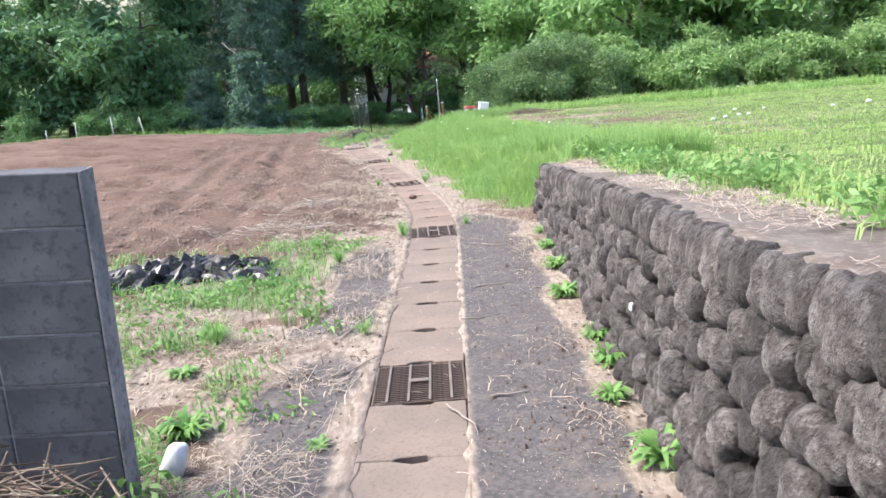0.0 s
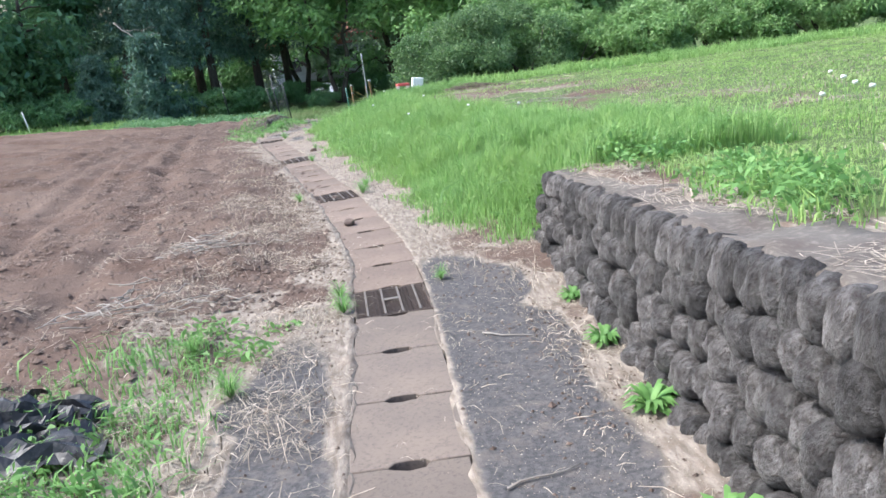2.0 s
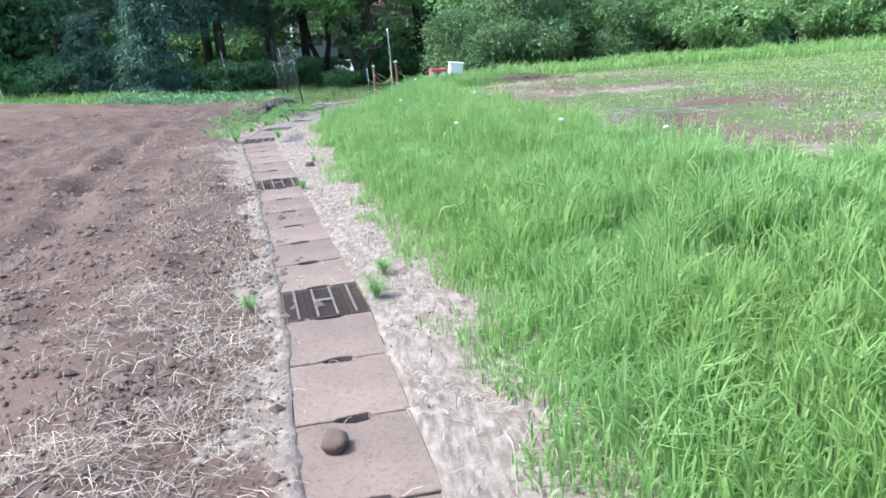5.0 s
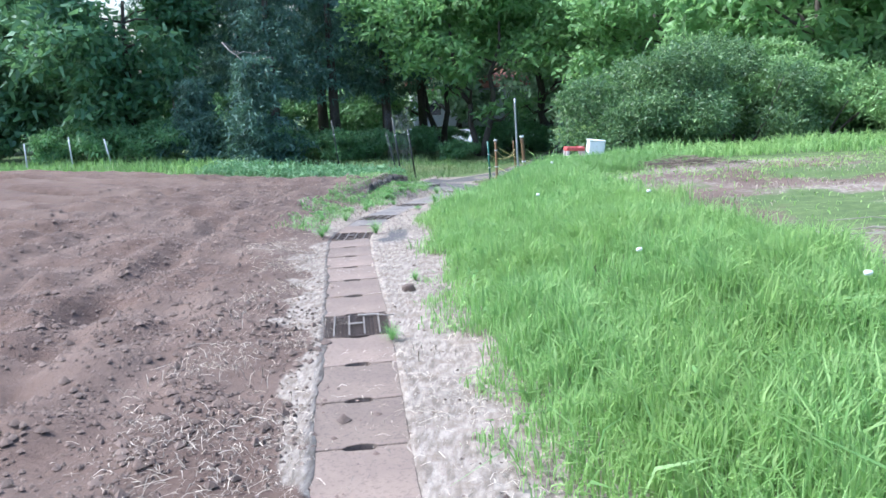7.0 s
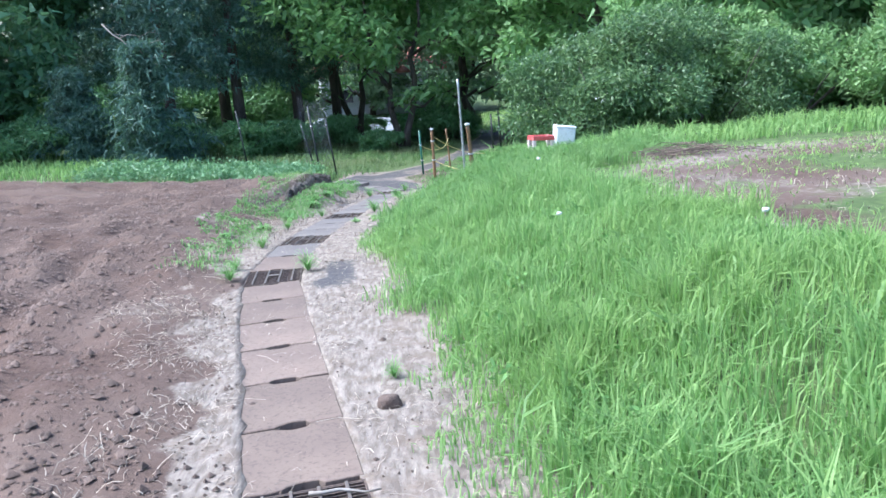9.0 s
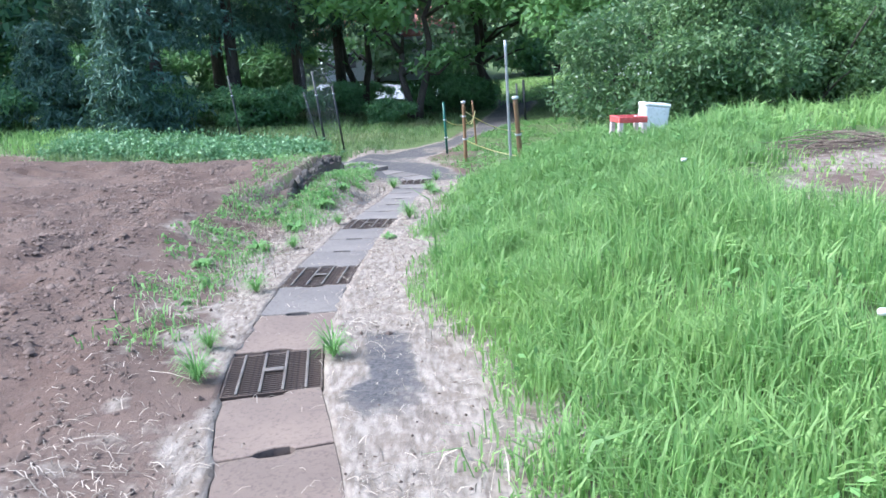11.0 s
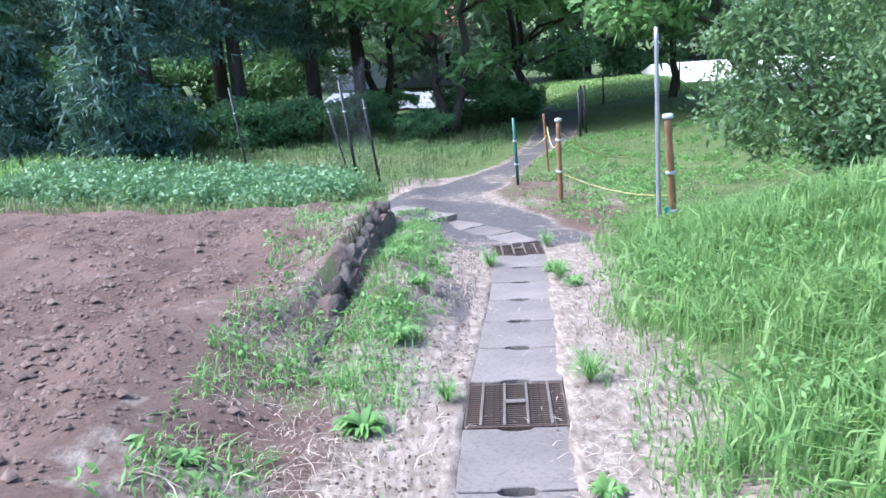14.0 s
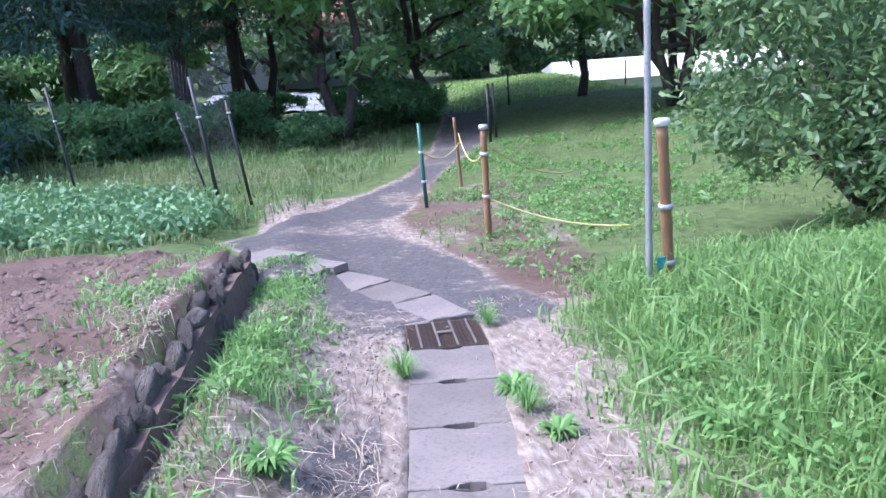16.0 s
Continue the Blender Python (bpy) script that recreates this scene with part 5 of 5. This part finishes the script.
# white box and red crate on the bank
def bottle_crate(at):
    c = thing("plastic_crate", "upturned faded red plastic bottle crate in the grass", "crate", at=at)
    w, d, h = .35, .29, .30
    for sx in (-1, 1):
        for sy in (-1, 1):
            part("corner_post", box_mesh("corner_post", (.055, .055, h), M["faded_plastic"], .01, (sx * (w / 2 - .028), sy * (d / 2 - .028), h / 2)), c, "pale sun-faded corner post")
    for z in (h - .03, ):
        for sy in (-1, 1):
            part("rim", box_mesh("rim", (w, .03, .07), M["red_plastic"], .008, (0, sy * (d / 2 - .012), z)), c)
        for sx in (-1, 1):
            part("rim", box_mesh("rim", (.03, d - .05, .07), M["red_plastic"], .008, (sx * (w / 2 - .012), 0, z)), c)
    for sy in (-1, 1):
        part("bottom_rail", box_mesh("bottom_rail", (w - .1, .025, .04), M["red_plastic"], .006, (0, sy * (d / 2 - .02), .03)), c)
    for i in range(4):
        part("slat", box_mesh("slat", (.02, d - .06, .02), M["red_plastic"], .004, (-.12 + .08 * i, 0, .04)), c)
    return c


def white_bin(at):
    b = thing("plastic_box", "white plastic storage box standing in the grass", "box", at=at)
    part("body", box_mesh("body", (.33, .24, .39), M["white_plastic"], .035, (0, 0, .195)), b)
    part("lid", box_mesh("lid", (.34, .25, .045), M["white_plastic"], .018, (0, 0, .395)), b)
    return b


bottle_crate(Matrix.Translation((1.27, 27.42, hz(1.27, 27.42) + .02)) @ pose(0, 0, 0, -3, 3, 8))
white_bin(Matrix.Translation((1.72, 28.0, hz(1.72, 28.0) + .01)) @ pose(0, 0, 0, -3, 8, 5))


# poles, stakes and rope
def stick(name, x, y, tall, radius, material, label, category, lean=(0, 0), nodes=0, cap=None, bands=()):
    s = thing(name, label, category, at=Matrix.Translation((x, y, hz(x, y))) @ pose(0, 0, 0, lean[1], lean[0], 0))
    k = max(2, nodes * 3 + 2)
    zs = np.linspace(-.15, tall, k)
    rad = np.array([radius * (1.12 if nodes and i % 3 == 0 else 1.0) * (1 - .15 * i / k) for i in range(k)])
    part("shaft", tubes("shaft", [(np.column_stack([zs * 0, zs * 0, zs]), rad)], material, 10), s)
    if cap:
        part("cap", tubes("cap", [(np.array([(0, 0, tall - .01), (0, 0, tall + .03)]), (radius * 1.35, radius * 1.3))], cap, 10), s, "pale end cap")
    for z in bands:
        part("binding", tubes("binding", [(np.array([(0, 0, z), (0, 0, z + .03)]), (radius * 1.3, radius * 1.3))], M["white_stake"], 10), s, "pale tape binding")
    return s


stick("metal_pole", .3, 30.6, -.40 - hz(.3, 30.6), .024, M["galvanised"], "tall grey galvanised tube pole standing in the bank", "pole", (-1.0, 0), 5)
stick("bamboo_stake", .47, 30.65, -1.28 - hz(.47, 30.65), .04, M["bamboo"], "short brown bamboo stake with a white cap and tape", "stake", (-3.5, 0), 4, M["white_plastic"], (.18, .58))
tie = bpy.data.objects["bamboo_stake"]
part("ribbon", box_mesh("ribbon", (.07, .006, .09), surface("teal_ribbon", (.05, .30, .32), (.06, .36, .38), None, 5, 40, .5, .1, .002), .002, (-.06, -.03, .2)), tie, "teal plastic ribbon")
stick("bamboo_stake", -.2, 33.4, 1.12, .035, M["bamboo"], "brown bamboo stake tied with yellow rope", "stake", (0, 0), 4, M["white_stake"], (.42, .85))
stick("bamboo_stake", .42, 38.0, 1.1, .025, M["bamboo"], "thin pale bamboo stake beside the path", "stake", (-3, 0), 4)
stick("green_stake", -.4, 36.3, 1.15, .028, M["green_post"], "dark green coated metal stake with pale ties", "stake", (-1.5, 0), 0, None, (.35, .75))
for x, y, t in ((2.35, 44.2, 1.25), (2.75, 45.3, 1.35), (2.9, 46.5, 1.3)):
    stick("dark_stake", x, y, t, .035, M["dark_post"], "dark slender stake beside the shaded path", "stake", (-1.5, 0))
for x, y in ((5.2, 53.5), (8.6, 55), (10.5, 56)):
    stick("dark_stake", x, y, 1.1, .035, M["dark_post"], "dark stake on the far lawn", "stake")
for x, y, t, l, w in ((-3.15, 36.9, 1.95, 5, .028), (-2.83, 38.05, 1.6, 6, .026), (-3.28, 37.2, 1.5, 12, .016), (-5.3, 38.2, 1.9, 5, .02)):
    stick("net_post", x, y, t, w, M["dark_post"], "black post holding a hanging net", "post", (-l, 0), 0, None, (1.4,))
for x, y, t, l in ((-17.9, 41.6, 1.1, 2), (-15.9, 41.2, 1.25, 0), (-14.2, 40.8, 1.2, -8), (-19.6, 42, .8, 3)):
    stick("pale_stake", x, y, t, .03, M["white_stake"], "pale thin stake at the field's far end", "stake", (l, 0))


def rope(a, b, sag, label):
    t = np.linspace(0, 1, 12)
    p = np.array(a)[None] * (1 - t)[:, None] + np.array(b)[None] * t[:, None]
    p[:, 2] -= sag * 4 * t * (1 - t)
    tagged(new("rope", tubes("rope", [(p, np.full(12, .009))], M["rope"], 5)), label, "rope")


z2 = hz(-.2, 33.4)
rope((-.2, 33.4, z2 + .98), (1.1, 34.6, z2 + .32), .12, "slack yellow rope hanging from a bamboo stake")
rope((-.2, 33.4, z2 + .42), (1.2, 33.0, hz(1.2, 33.0) + .02), .1, "slack yellow rope trailing to the ground")
rope((-.2, 33.4, z2 + .9), (.42, 38, hz(.42, 38) + .85), .25, "slack yellow rope between bamboo stakes")
rope((-.4, 36.3, hz(-.4, 36.3) + .75), (.42, 38, hz(.42, 38) + .7), .15, "slack pale rope between two stakes")


def net_panel():
    """A loose hanging net: a grid of thin cords."""
    runs = []
    x0, x1, y0, y1 = -3.55, -2.95, 37.0, 38.2
    zg = hz(-3.2, 37.4)
    for i in range(23):
        t = i / 22
        runs.append((np.array([(x0 + (x1 - x0) * t + .03 * math.sin(9 * t + k), y0 + (y1 - y0) * t, zg + .1 + 2.15 * k / 5 - .25 * math.sin(t * 3.14) * k / 5) for k in range(6)]), np.full(6, .0022)))
    for k in range(22):
        f = k / 21
        runs.append((np.array([(x0 + (x1 - x0) * t, y0 + (y1 - y0) * t, zg + .1 + 2.15 * f - .25 * math.sin(t * 3.14) * f) for t in np.linspace(0, 1, 7)]), np.full(7, .0022)))
    tagged(new("net", tubes("net", runs, M["net"], 3)), "loose grey garden net hung between black posts", "net")


net_panel()

# bare dead branch in front of the dark trees
r = np.random.default_rng(91)
db = thing("dead_branch", "bleached bare branch hanging from the wood's edge", "branch")
main = bent(r, (-10.3, 42.9, 1.5), (-8.6, 42.5, .1), .1, 7)
part("limb", tubes("limb", [(main, np.linspace(.03, .01, 7))], M["dead_wood"], 6), db)
for k in range(6):
    a = main[k]
    part("twig", tubes("twig", [(bent(r, a, a + np.array([r.uniform(.3, 1.3), r.uniform(-.3, .3), r.uniform(-.5, .3)]), .05), np.linspace(.014, .004, 6))], M["dead_wood"], 5), db)


# ---- buildings seen through the trees ----
def house(x, y, z, w, d, h, roof, label, turn=0.0, rows=2, rise=1.9):
    b = thing("house", label, "house", at=pose(x, y, z, 0, 0, turn))
    part("wall", box_mesh("wall", (w, d, h), M["wall_white"], .0, (0, 0, h / 2)), b)
    rv = [(-w / 2 - .4, -d / 2 - .4, h + .002), (w / 2 + .4, -d / 2 - .4, h + .002), (w / 2 + .4, d / 2 + .4, h + .002), (-w / 2 - .4, d / 2 + .4, h + .002), (-w / 2 - .4, 0, h + rise), (w / 2 + .4, 0, h + rise)]
    part("roof", mesh_from("roof", rv, [(0, 1, 5, 4), (2, 3, 4, 5), (1, 2, 5), (3, 0, 4), (3, 2, 1, 0)], roof), b, "pitched roof")
    for k in range(rows):
        for i in range(max(2, int(w // 3))):
            cx = -w / 2 + (i + .5) * w / max(2, int(w // 3))
            wi = part("window", box_mesh("window", (1.3, .08, 1.1), M["wall_white"], .01, (cx, -d / 2 - .03, 1.6 + 2.7 * k)), b)
            part("pane", box_mesh("pane", (1.14, .02, .94), M["glass"], 0, (cx, -d / 2 - .075, 1.6 + 2.7 * k)), wi, "dark glass pane")
    return b


house(-2.4, 80, -5.2, 9, 7, 3.0, M["roof_red"], "white two-storey house with a faded red roof behind trees", 8, 1)
house(18.2, 69, -6.7, 12, 6, 1.7, M["white_plastic"], "long low white building with a pale roof beyond the lawn", -6, 0, .75)

# pale gravel lot behind the trees
lx, ly = np.meshgrid(np.linspace(-6.5, 2.5, 20), np.linspace(61, 72, 16))
lid = np.arange(lx.size).reshape(lx.shape)
tagged(new("gravel_lot", quads("gravel_lot", np.stack([lx, ly, height(lx, ly) + .12], -1).reshape(-1, 3), np.stack([lid[:-1, :-1], lid[:-1, 1:], lid[1:, 1:], lid[1:, :-1]], -1).reshape(-1, 4), surface("pale_gravel", (.34, .36, .39), (.27, .29, .32), None, .8, 14, .9, .4, .01), True)), "pale gravel lot beyond the wood", "road", kind="structure")


def wild_flower(x, y, tall):
    r = random.Random(int(x * 91 + y * 37))
    f = thing("wild_flower", "white seed-head flower on a thin green stem", "flower", "white flowers in the grass", at=pose(x, y, hz(x, y), r.uniform(-8, 8), r.uniform(-8, 8), 0))
    part("stem", tubes("stem", [(np.array([(0, 0, -.02), (.01, 0, tall * .5), (0, .01, tall)]), (.003, .003, .002))], M["weed"], 5), f)
    me = stone_mesh(3, 2)
    me.materials.clear()
    me.materials.append(M["white_plastic"])
    part("flower_head", me, f, "fluffy white head", Matrix.Translation((0, .01, tall)) @ Matrix.Diagonal((.02, .02, .014, 1)))


for x, y, h in ((3.1, 8.3, .42), (3.3, 8.9, .45), (2.9, 8.6, .38), (3.6, 9.2, .4), (4.5, 11.0, .4), (2.6, 7.2, .4), (3.9, 8.0, .42), (.75, 17.0, .36), (.2, 20.4, .34), (1.5, 15.5, .36), (.6, 23.5, .34), (2.0, 14.2, .34), (3.4, 6.3, .45), (1.2, 19.2, .35)):
    wild_flower(x, y, h)
